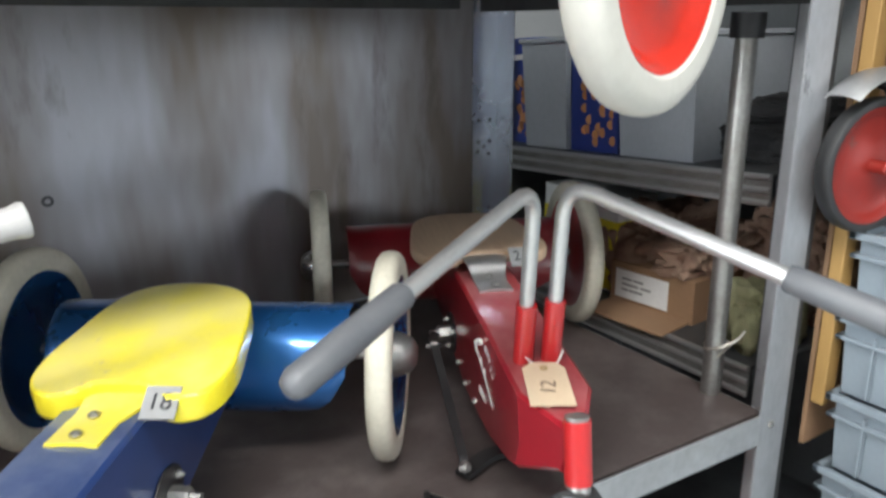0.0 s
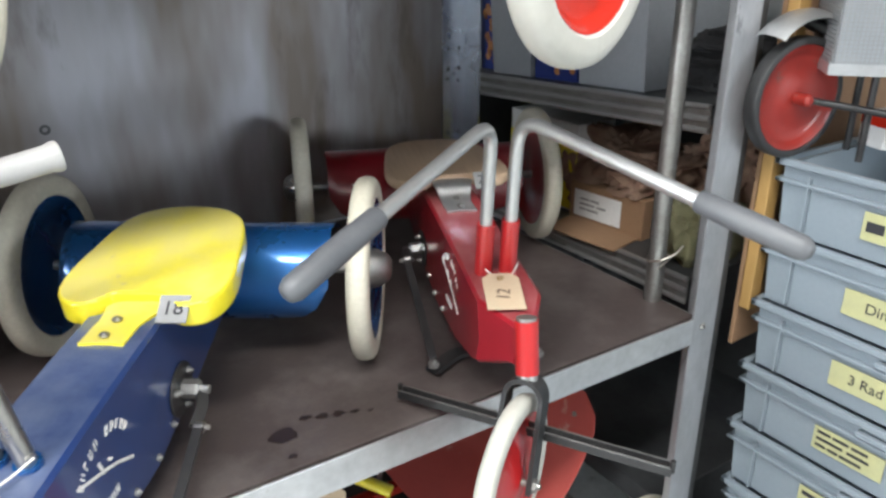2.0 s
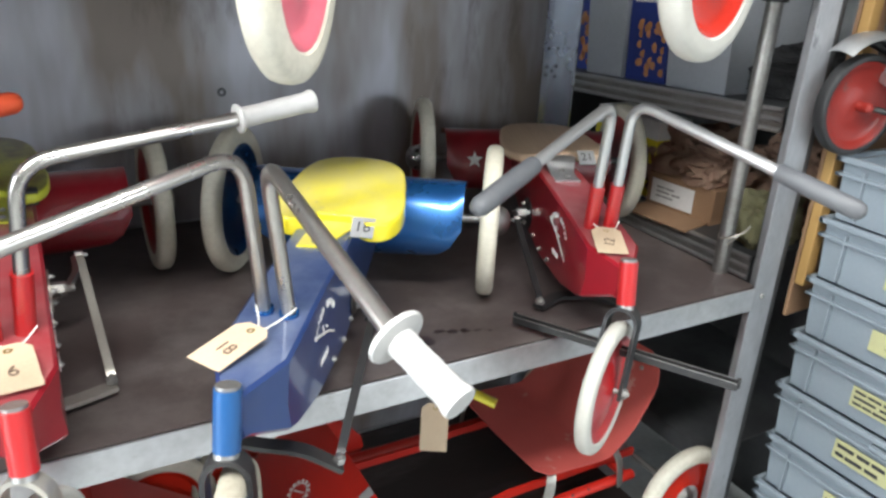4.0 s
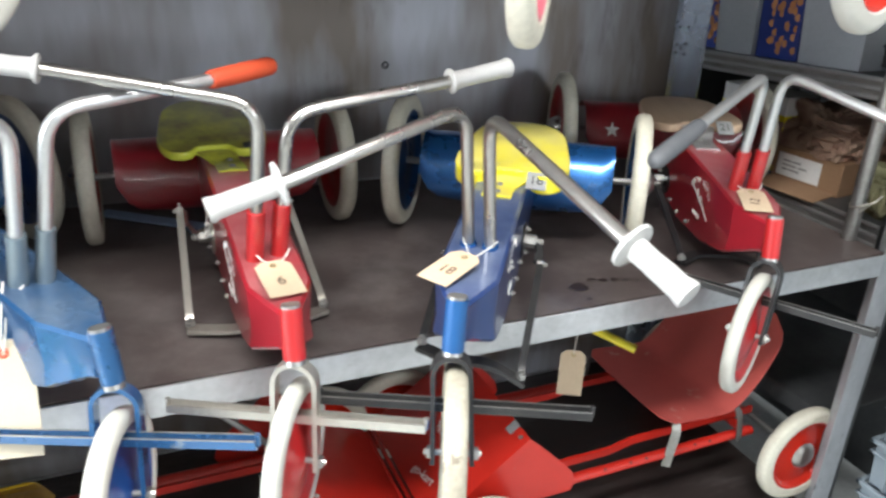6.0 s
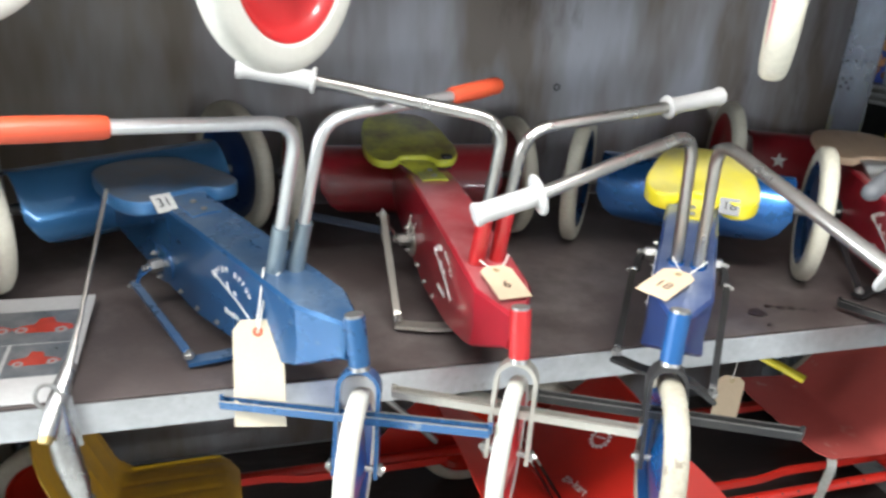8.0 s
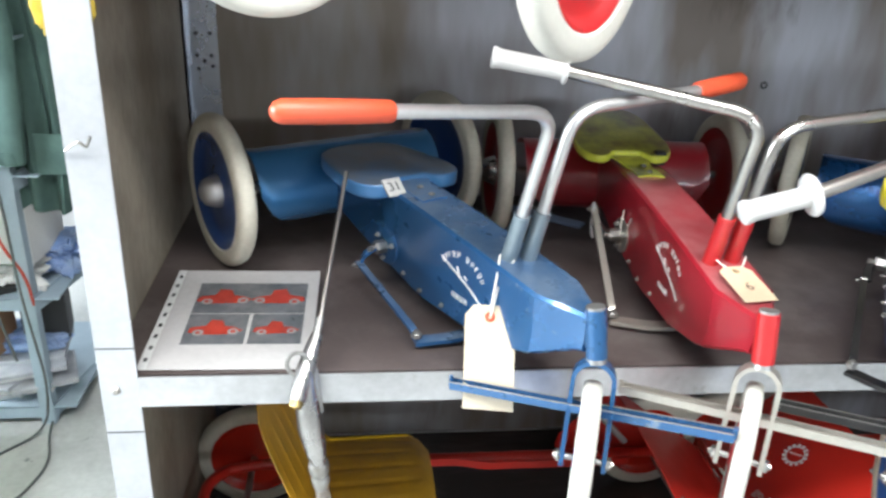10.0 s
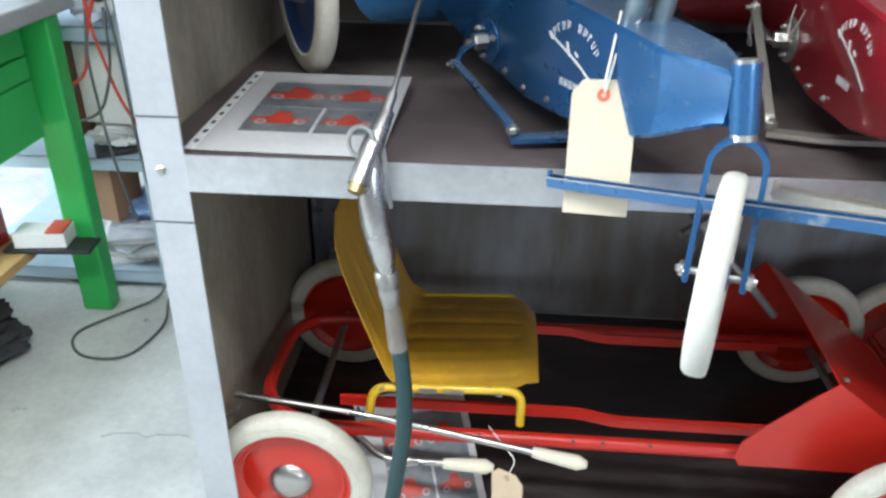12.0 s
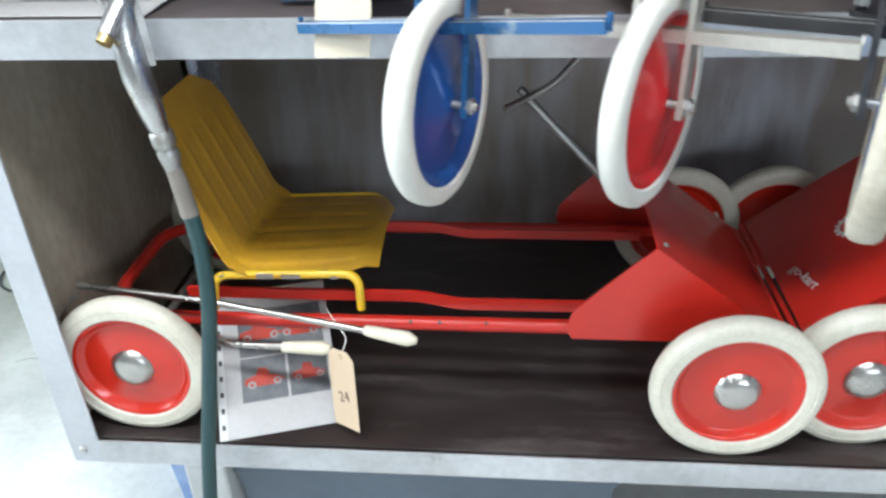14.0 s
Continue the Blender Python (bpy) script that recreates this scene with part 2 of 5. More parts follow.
M["cloth_black"] = material("black_cloth", (0.03, 0.03, 0.032), 0.95, second=(0.06, 0.06, 0.06), scale=12, amount=0.5, bump=0.3)
M["tub"] = material("milky_plastic_tub", (0.41, 0.435, 0.47), 0.30, second=(0.32, 0.345, 0.38), scale=5, amount=0.4, bump=0.02)
M["snack_blue"] = material("blue_printed_card", (0.02, 0.04, 0.22), 0.4, second=(0.015, 0.03, 0.15), scale=5, amount=0.4, bump=0.02)
M["cracker"] = material("printed_cracker_brown", (0.50, 0.22, 0.08), 0.5, bump=0.02)
M["bench_green"] = material("green_painted_steel", (0.05, 0.42, 0.09), 0.4, second=(0.04, 0.33, 0.07), scale=6, amount=0.5, bump=0.04, spots=(0.10, 0.22, 0.10), spot_at=0.74)
M["bench_top"] = material("worn_bench_top", (0.36, 0.37, 0.37), 0.5, second=(0.26, 0.26, 0.25), scale=6, amount=0.6, bump=0.08)
M["rack_blue"] = material("blue_grey_rack_paint", (0.42, 0.52, 0.60), 0.45, second=(0.32, 0.42, 0.50), scale=6, amount=0.6, bump=0.05)
M["concrete"] = material("worn_concrete_floor", (0.64, 0.65, 0.63), 0.6, second=(0.42, 0.43, 0.42), scale=2.6, amount=0.95, fine=45, grain=0.2, bump=0.12, spots=(0.27, 0.28, 0.28), spot_at=0.66, spot_scale=7)
M["wall"] = material("grey_wall_plaster", (0.36, 0.36, 0.355), 0.8, second=(0.29, 0.29, 0.285), scale=2, amount=0.6, bump=0.1)
M["ceiling"] = material("grey_ceiling_board", (0.42, 0.42, 0.41), 0.85, second=(0.36, 0.36, 0.35), scale=1.5, amount=0.5, bump=0.05)
M["work_coat"] = material("dark_green_work_cloth", (0.075, 0.135, 0.120), 0.9, second=(0.045, 0.085, 0.078), scale=10, amount=0.7, bump=0.3)
M["socket_grey"] = material("pale_grey_plastic", (0.60, 0.61, 0.60), 0.45, second=(0.50, 0.51, 0.50), scale=9, amount=0.4, bump=0.02)
M["black_plastic"] = material("black_plastic", (0.025, 0.025, 0.028), 0.45, bump=0.03)
M["cable_red"] = material("red_cable", (0.60, 0.06, 0.03), 0.45, bump=0)
M["cable_grey"] = material("dark_grey_cable", (0.11, 0.12, 0.12), 0.5, bump=0)
M["gun_metal"] = material("scratched_chrome", (0.50, 0.495, 0.49), 0.26, 0.95, second=(0.26, 0.25, 0.24), scale=28, amount=0.75, fine=200, grain=0.25, bump=0.05, stretch=(1, 1, 0.5))
M["hose"] = material("dark_green_rubber_hose", (0.008, 0.034, 0.037), 0.42, second=(0.016, 0.05, 0.052), scale=20, amount=0.5, bump=0.05)
M["dull_hose"] = material("brown_worn_plastic", (0.15, 0.13, 0.11), 0.45, second=(0.27, 0.24, 0.21), scale=16, amount=0.6, bump=0.05)
M["pale_blue"] = material("pale_blue_plastic", (0.30, 0.40, 0.58), 0.5, second=(0.24, 0.33, 0.50), scale=9, amount=0.5, bump=0.02)
M["dusk_blue"] = material("dusty_blue_grey_plastic", (0.13, 0.16, 0.20), 0.5, second=(0.09, 0.11, 0.14), scale=4, amount=0.6, bump=0.04)
M["paper"] = material("white_paper", (0.78, 0.78, 0.77), 0.55, second=(0.70, 0.70, 0.69), scale=7, amount=0.3, bump=0.02)
M["sleeve"] = material("clear_plastic_sleeve_over_paper", (0.50, 0.49, 0.485), 0.20, second=(0.42, 0.41, 0.41), scale=7, amount=0.5, bump=0.02)
M["photo_dark"] = material("printed_photo_dark", (0.10, 0.11, 0.12), 0.3, second=(0.20, 0.20, 0.21), scale=25, amount=0.8, bump=0)
M["photo_red"] = material("printed_photo_red", (0.45, 0.05, 0.03), 0.3, second=(0.30, 0.04, 0.03), scale=40, amount=0.8, bump=0)
M["steel_blue"] = paint("grey_blue_enamel", (0.19, 0.24, 0.275), (0.12, 0.16, 0.19), metal=0.35)
M["brass"] = material("brass", (0.45, 0.34, 0.14), 0.35, 0.9, bump=0.03)
M["channel_dust"] = material("grey_channel_dust", (0.30, 0.29, 0.28), 0.8, second=(0.10, 0.095, 0.09), scale=22, amount=0.9, bump=0.05)
M["gloss_blue"] = paint("glossy_blue_enamel", (0.060, 0.215, 0.45), (0.045, 0.170, 0.38), metal=0.5, rough=0.20, coat=1.0)
M["royal_blue"] = paint("royal_blue_enamel", (0.018, 0.070, 0.26), (0.014, 0.050, 0.19), metal=0.25, rough=0.28)
M["mid_blue"] = paint("deep_blue_enamel", (0.014, 0.085, 0.25), (0.010, 0.060, 0.18), metal=0.15, rough=0.34, coat=0.4)
M["stain"] = material("dark_oil_stain", (0.030, 0.020, 0.019), 0.3, bump=0)
M["wire"] = material("galvanised_mesh", (0.42, 0.43, 0.44), 0.4, 0.6, bump=0.02)
M["litter"] = material("pale_paper_litter", (0.55, 0.57, 0.60), 0.8, second=(0.35, 0.37, 0.42), scale=9, amount=0.9, bump=0.2)
M["blue_paper"] = material("blue_plastic_sheet", (0.20, 0.32, 0.62), 0.4, second=(0.45, 0.55, 0.75), scale=9, amount=0.8, bump=0.1)


# ---- mesh helpers ----
def part(name, bm, mt, parent=None, label=""):
    me = bpy.data.meshes.new(name)
    bm.normal_update()
    bm.to_mesh(me)
    bm.free()
    me.materials.append(mt)
    ob = new(name, me)
    if parent is not None:
        ob.parent = parent
    if label:
        ob["label"] = label
    return ob


def thing(name, m, label, category, group="", kind=""):
    ob = new(name)
    ob.empty_display_size = 0.05
    ob.matrix_world = m
    return tagged(ob, label, category, group, kind)


def smooth(bm, limit=40):
    bm.normal_update()
    for f in bm.faces:
        f.smooth = True
    for e in bm.edges:
        if len(e.link_faces) == 2 and e.calc_face_angle(0) > radians(limit):
            e.smooth = False
    return bm


def box(bm, size, at=(0, 0, 0), bevel=0.0, m=None, segs=2):
    got = bmesh.ops.create_cube(bm, size=1.0, matrix=(m or Matrix.Identity(4)) @ Matrix.Translation(at) @ Matrix.Diagonal((*size, 1)))
    if bevel:
        vs = set(got["verts"])
        es = [e for e in bm.edges if e.verts[0] in vs and e.verts[1] in vs]
        bmesh.ops.bevel(bm, geom=es, offset=bevel, segments=segs, affect="EDGES", profile=0.5)
    return bm


def open_box(w, l, h, t=0.003, taper=0.0):
    """A thin-walled tray, open at the top, as one skin."""
    bm = bmesh.new()
    ring = lambda k, z, d: [bm.verts.new((sx * (w / 2 - d - k), sy * (l / 2 - d - k), z)) for sx, sy in ((-1, -1), (1, -1), (1, 1), (-1, 1))]
    a, b, c, d = ring(taper, 0, 0), ring(0, h, 0), ring(0, h, t), ring(taper, t, t)
    for p, q in ((a, b), (b, c), (c, d)):
        for i in range(4):
            bm.faces.new((p[i], p[(i + 1) % 4], q[(i + 1) % 4], q[i]))
    bm.faces.new(a[::-1])
    bm.faces.new(d)
    bmesh.ops.recalc_face_normals(bm, faces=bm.faces[:])
    return bm


def boxes(*items):
    """One bmesh of boxes (size, centre, bevel)."""
    bm = bmesh.new()
    for it in items:
        box(bm, it[0], it[1], it[2] if len(it) > 2 else 0.0)
    return bm


def lathe(bm, profile, segs=40, m=None):
    """Revolve (radius, height) about z."""
    m = m or Matrix.Identity(4)
    rings = []
    for r, h in profile:
        rings.append([bm.verts.new(m @ Vector((r * math.cos(2 * math.pi * i / segs), r * math.sin(2 * math.pi * i / segs), h))) for i in range(segs)]
                     if r > 1e-6 else [bm.verts.new(m @ Vector((0, 0, h)))])
    for a, b in zip(rings, rings[1:]):
        for i in range(segs):
            j = (i + 1) % segs
            if len(a) == 1 and len(b) == 1:
                continue
            if len(a) == 1:
                bm.faces.new((a[0], b[i], b[j]))
            elif len(b) == 1:
                bm.faces.new((a[i], b[0], a[j]))
            else:
                bm.faces.new((a[i], b[i], b[j], a[j]))
    bmesh.ops.recalc_face_normals(bm, faces=bm.faces[:])
    return bm


def fillet(points, r, n=6):
    pts = [Vector(p) for p in points]
    out = [pts[0]]
    for a, b, c in zip(pts, pts[1:], pts[2:]):
        u, v = (a - b), (c - b)
        k = min(r, u.length * 0.48, v.length * 0.48)
        p, q = b + u.normalized() * k, b + v.normalized() * k
        for i in range(n + 1):
            t = i / n
            out.append(p * (1 - t) ** 2 + b * 2 * t * (1 - t) + q * t * t)
    out.append(pts[-1])
    return out


def tube(bm, points, r, segs=12, radii=None, flat=None, cap=True, side=None):
    """Sweep a round (or flat: (half width, half thickness)) section along points."""
    pts = [Vector(p) for p in points]
    dirs = [(pts[min(i + 1, len(pts) - 1)] - pts[max(i - 1, 0)]).normalized() for i in range(len(pts))]
    side = Vector(side) if side is not None else dirs[0].cross(Vector((0, 0, 1)))
    if side.length < 1e-3:
        side = Vector((0, 1, 0))
    side.normalize()
    rings = []
    for i, (p, d) in enumerate(zip(pts, dirs)):
        side = (side - d * side.dot(d)).normalized()
        up = side.cross(d)
        rr = radii[i] if radii else r
        if flat:
            w, h = flat
            ring = [bm.verts.new(p + side * sx * w + up * sy * h) for sx, sy in ((1, 1), (-1, 1), (-1, -1), (1, -1))]
        else:
            ring = [bm.verts.new(p + (side * math.cos(2 * math.pi * k / segs) + up * math.sin(2 * math.pi * k / segs)) * rr) for k in range(segs)]
        rings.append(ring)
    for a, b in zip(rings, rings[1:]):
        for k in range(len(a)):
            bm.faces.new((a[k], a[(k + 1) % len(a)], b[(k + 1) % len(a)], b[k]))
    if cap:
        bm.faces.new(rings[0][::-1])
        bm.faces.new(rings[-1])
    bmesh.ops.recalc_face_normals(bm, faces=bm.faces[:])
    return bm


def rod(points, r, round_=0.0, segs=12, radii=None, flat=None, side=None):
    return smooth(tube(bmesh.new(), fillet(points, round_) if round_ else points, r, segs, radii, flat, side=side))


def plate(outline, thick, bevel=0.0):
    """A flat plate in xy from an outline, from z = 0 to thick."""
    bm = bmesh.new()
    f = bm.faces.new([bm.verts.new((x, y, 0)) for x, y in outline])
    up = bmesh.ops.extrude_face_region(bm, geom=[f])
    bmesh.ops.translate(bm, vec=(0, 0, thick), verts=[v for v in up["geom"] if isinstance(v, bmesh.types.BMVert)])
    bmesh.ops.recalc_face_normals(bm, faces=bm.faces[:])
    if bevel:
        es = [e for e in bm.edges if abs(e.verts[0].co.z - e.verts[1].co.z) < 1e-6]
        bmesh.ops.bevel(bm, geom=es, offset=bevel, segments=3, affect="EDGES", profile=0.5)
    return smooth(bm)


def shell(rows, thick):
    """A curved sheet from rows of points, given thickness."""
    bm = bmesh.new()
    grid = [[bm.verts.new(p) for p in r] for r in rows]
    for a, b in zip(grid, grid[1:]):
        for i in range(len(a) - 1):
            bm.faces.new((a[i], a[i + 1], b[i + 1], b[i]))
    bmesh.ops.recalc_face_normals(bm, faces=bm.faces[:])
    bmesh.ops.solidify(bm, geom=bm.faces[:], thickness=thick)
    return smooth(bm, 50)


def moved(bm, m):
    bmesh.ops.transform(bm, matrix=m, verts=bm.verts[:])
    return bm


def writing(name, text, size, m, mt, parent, label="", thick=0.0004):
    cu = bpy.data.curves.new(name, "FONT")
    cu.body, cu.size, cu.extrude, cu.align_x, cu.align_y = text, size, thick, "CENTER", "CENTER"
    tmp = bpy.data.objects.new(name, cu)
    scene.collection.objects.link(tmp)
    me = bpy.data.meshes.new_from_object(tmp)
    bpy.data.objects.remove(tmp)
    me.materials.clear()
    me.materials.append(mt)
    ob = new(name, me)
    ob.parent, ob.matrix_basis = parent, m
    if label:
        ob["label"] = label
    return ob


def bars(rows, size, m, mt, parent, name="writing_bar"):
    """Illegible writing as rows of short bars: rows of word lengths as parts of the width."""
    w, h = size
    step = h / len(rows)
    for i, words in enumerate(rows):
        x = -w / 2
        for k in words:
            ob = part(name, boxes(((k * w * 0.86, step * 0.42, 0.0006), (x + k * w * 0.43, h / 2 - step * (i + 0.5), 0))), mt, parent)
            ob.matrix_basis = m
            x += k * w


# ---- the room ----
def structure(name, bm, mt, label, category):
    return tagged(part(name, bm, mt), label, category, kind="structure")


structure("floor", boxes(((9.0, 7.4, 0.1), (-0.5, -0.2, -0.05))), M["concrete"], "pale worn concrete workshop floor with cracks", "floor")
structure("ceiling", boxes(((9.2, 7.6, 0.1), (-0.5, -0.2, 3.25))), M["ceiling"], "plain white workshop ceiling", "ceiling")
structure("wall_north", boxes(((9.0, 0.12, 3.2), (-0.5, 3.56, 1.6))), M["wall"], "plain pale plaster wall behind the racks", "wall")
structure("wall_east", boxes(((0.12, 7.4, 3.2), (4.06, -0.2, 1.6))), M["wall"], "plain pale plaster wall", "wall")
structure("wall_south", boxes(((5.85, 0.12, 3.2), (-2.075, -3.96, 1.6)), ((0.85, 0.12, 3.2), (3.575, -3.96, 1.6)), ((2.3, 0.12, 1.76), (2.0, -3.96, 0.88)),
                              ((2.3, 0.12, 0.92), (2.0, -3.96, 2.74))), M["wall"], "plain plaster wall with a high strip window opening", "wall")
structure("wall_west", boxes(((0.12, 3.0, 3.2), (-5.06, -2.4, 1.6)), ((0.12, 1.4, 3.2), (-5.06, 2.8, 1.6)), ((0.12, 3.0, 1.2), (-5.06, 0.6, 0.6)),
                             ((0.12, 3.0, 0.4), (-5.06, 0.6, 3.0))), M["wall"], "plain plaster wall with a wide window opening", "wall")

# ---- the shelving bay ----
S, LOW, TOP = 1.09, 0.35, 1.768        # upper faces of the three boards
X0, X1, Y0, Y1 = -1.215, 1.115, 0.755, 1.585


def angle_post(bm, x, y, sx, sy, z0, z1, w=0.055, t=0.004):
    box(bm, (w, t, z1 - z0), (x + sx * w / 2, y, (z0 + z1) / 2))
    box(bm, (t, w * 0.9, z1 - z0), (x + sx * t / 2, y + sy * w * 0.45, (z0 + z1) / 2))


rack = thing("shelving_rack", Matrix.Identity(4), "grey steel shelving bay with dark boards and stained sheet back", "shelving")
for x, y, sx, sy in ((X0, Y0, 1, 1), (X1 + 0.0355, Y0, -1, 1), (X0, Y1, 1, -1), (X1 + 0.053, Y1, -1, -1)):
    bm = bmesh.new()
    angle_post(bm, x, y, sx, sy, 0.30, 2.35, (0.055 if x < 0 else 0.063) if y < 1 else 0.07)
    part("post", bm, M["post_bluish_lit" if y > 1 else "post" if x < 0 else "post_worn_shaded"], rack)
for z in (1.142, 0.994):
    part("post_joint", boxes(((0.0552, 0.0052, 0.0022), (X0 + 0.0275, Y0, z))), M["dark_steel"], rack)
for z in (LOW, S, TOP):
    bd = part("shelf_board", boxes(((X1 - X0 - 0.0145, Y1 - Y0 - 0.02, 0.022), ((X0 + X1) / 2 - 0.00275, (Y0 + Y1) / 2, z - 0.011), 0.001)), M["board_shaded" if z == LOW else "board"], rack, "dark brown film-faced plywood board, dusty and stained")
    for nm, sz, at in (("front_lip", (X1 - X0 - 0.0825, 0.004, 0.052), ((X0 + X1) / 2 + 0.01375, Y0 - 0.001, z - 0.024)),
                       ("back_lip", (X1 - X0 - 0.11, 0.004, 0.052), ((X0 + X1) / 2, Y1 - 0.004, z - 0.024)),
                       ("side_lip", (0.004, Y1 - Y0 - 0.02, 0.052), (X1 - 0.004, (Y0 + Y1) / 2, z - 0.030)),
                       ("side_lip", (0.004, Y1 - Y0 - 0.02, 0.052), (X0 + 0.008, (Y0 + Y1) / 2, z - 0.030))):
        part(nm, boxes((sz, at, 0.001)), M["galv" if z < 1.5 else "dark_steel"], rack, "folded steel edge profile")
    for x in (X0 + 0.022, X1 - 0.0):
        bm = bmesh.new()
        lathe(bm, [(0, 0.005), (0.004, 0.0045), (0.0065, 0.002), (0.007, 0)], 14, pose(x, Y0 - 0.002, z - 0.02, 90))
        part("bolt", bm, M["chrome"], rack)
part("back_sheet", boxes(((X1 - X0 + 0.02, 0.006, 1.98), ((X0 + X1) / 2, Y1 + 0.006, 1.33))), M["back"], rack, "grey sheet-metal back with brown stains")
part("side_sheet", boxes(((0.004, Y1 - Y0 - 0.06, 2.03), (X0 + 0.002, (Y0 + Y1) / 2, 1.30))), M["side"], rack, "stained grey side sheet")
bm = bmesh.new()
lathe(bm, [(0, -0.002), (0.004, -0.002), (0.006, 0.002), (0.009, 0.002), (0.010, 0)], 18, pose(0.197, Y1 + 0.002, 1.388, 90))
part("rivet_hole", bm, M["dark_steel"], rack)
for x0_, side_ in ((X0 + 0.022, 1), (X1 + 0.031, -1)):
    for k, (dx, dz) in enumerate(((0, 0), (0.016, -0.012), (0.032, 0.0), (0.034, -0.024), (0.002, -0.030), (0.0, 0.05), (0.032, 0.05), (0.0, -0.16), (0.032, -0.16), (0.0, -0.60), (0.032, -0.60), (0.0, -0.80), (0.032, -0.80))):
        part("post_hole", lathe(bmesh.new(), [(0, 0.0006), (0.0038, 0.0006), (0.0046, -0.001)], 12, pose(x0_ + side_ * dx, Y1 - 0.0026, 1.420 + dz, 90)), M["black_plastic"], rack)
for x in (-1.03, 0.9):
    part("foot_block", boxes(((0.085, 0.70, 0.30), (x, 1.20, 0.15), 0.006)), M["socket_grey"], rack, "pale grey painted foot block")

prop = thing("prop_tube", pose(1.093, 0.856, S), "round grey steel prop tube standing on the board", "tube")
part("tube", rod([(0, 0, 0), (0, 0, 0.60)], 0.0165, segs=20), M["dull_steel"], prop)
part("collar", rod([(0, 0, 0.575), (0, 0, 0.612)], 0.025, segs=20), M["black_plastic"], prop, "black plastic collar")

part("wire_tie", rod([(-0.02, -0.022, 0.075), (0.0, -0.020, 0.082), (0.016, -0.020, 0.090), (0.022, 0.004, 0.088), (0.0, 0.021, 0.084), (-0.019, 0.004, 0.080), (-0.012, -0.019, 0.088), (0.012, -0.034, 0.102), (0.020, -0.040, 0.118)], 0.0022, 0.006, 6), M["nickel"], prop, "twisted wire tie")


# ---- wheels ----
def wheel(parent, at, axis, radius, width, disc_mt, tyre_mt, hub_mt=None, name="wheel", hub_r=0.028, hub_h=0.014, ratio=0.74, ribs=False, cone=0.0):
    """A pressed steel disc wheel with a solid rubber tyre; axis points to the outer face."""
    q = Vector(axis).to_track_quat("Z", "Y").to_matrix().to_4x4()
    m = Matrix.Translation(at) @ q
    ri, h = radius * ratio, width / 2
    bm = bmesh.new()
    if cone:
        face = [(0, cone), (ri * 0.15, cone), (ri * 0.19, cone - 0.002), (ri * 0.50, cone * 0.52 + h * 0.03), (ri * 0.83, h * 0.06), (ri * 0.88, h * 0.12), (ri * 0.94, h * 0.70), (ri * 0.97, h * 0.80), (ri * 1.01, h * 0.82)]
        lathe(bm, face + [(r_, -z_) for r_, z_ in face[::-1]], 48, m)
    else:
        lathe(bm, [(0, h * 0.35), (ri * 0.30, h * 0.35), (ri * 0.42, h * 0.12), (ri * 0.80, -h * 0.02), (ri * 0.88, h * 0.25), (ri * 0.97, h * 0.80), (ri * 1.01, h * 0.82),
                   (ri * 1.01, -h * 0.82), (ri * 0.97, -h * 0.80), (ri * 0.88, -h * 0.30), (ri * 0.80, -h * 0.14), (ri * 0.35, -h * 0.20), (ri * 0.28, -h * 0.40), (0, -h * 0.40)], 48, m)
    disc = part(name, smooth(bm, 50), disc_mt, parent)
    bm = bmesh.new()
    c, k = (radius + ri) / 2, (radius - ri) / 2
    prof = [(ri, h * 0.72), (ri + k * 0.25, h * 0.97), (c, h), (radius - k * 0.45, h * 0.93), (radius - k * 0.12, h * 0.66), (radius, h * 0.25),
            (radius, -h * 0.25), (radius - k * 0.12, -h * 0.66), (radius - k * 0.45, -h * 0.93), (c, -h), (ri + k * 0.25, -h * 0.97), (ri, -h * 0.72)]
    if ribs:
        prof[2:3] = [(c - 0.002, h), (c - 0.001, h * 0.94), (c + 0.001, h * 0.94), (c + 0.002, h)]
    lathe(bm, prof + [prof[0]], 56, m)
    part("tyre", smooth(bm, 40), tyre_mt, disc)
    if hub_mt:
        bm = bmesh.new()
        b = cone * 0.80 if cone else h * 0.35
        lathe(bm, [(hub_r * 1.1, b), (hub_r, b + hub_h * 0.35), (hub_r * 0.8, b + hub_h * 0.75), (hub_r * 0.45, b + hub_h * 0.96), (0, b + hub_h)], 28, m)
        part("hub_cap", smooth(bm, 60), hub_mt, disc)
    return disc


def nut(parent, at, axis, mt, r=0.009, h=0.01, name="nut"):
    q = Vector(axis).to_track_quat("Z", "Y").to_matrix().to_4x4()
    m = Matrix.Translation(at) @ q
    bm = bmesh.new()
    lathe(bm, [(0, h), (r * 0.88, h), (r, h * 0.85), (r, 0), (0, 0)], 6, m)
    lathe(bm, [(0, h * 1.6), (r * 0.45, h * 1.55), (r * 0.5, h)], 10, m)
    return part(name, bm, mt, parent)


def spine(stations, c=0.0045):
    """Box-section body lofted through (x, top, bottom, half width[, half width at the pinch, half width below])."""
    bm = bmesh.new()
    rings = []
    for x, zt, zb, w, *low in stations:
        wm, wb = low if low else (w, w)
        cc = min(c, w * 0.5)
        zm = zb + (zt - zb) * 0.36
        half = [(w - cc, zt), (w, zt - cc), (wm, zm), (wb, zb + cc), (wb - cc, zb)]
        pts = half + [(-y, z) for y, z in half[::-1]]
        rings.append([bm.verts.new((x, y, z)) for y, z in pts])
    for a, b in zip(rings, rings[1:]):
        for i in range(10):
            bm.faces.new((a[i], a[(i + 1) % 10], b[(i + 1) % 10], b[i]))
    bm.faces.new(rings[0])
    bm.faces.new(rings[-1][::-1])
    bmesh.ops.recalc_face_normals(bm, faces=bm.faces[:])
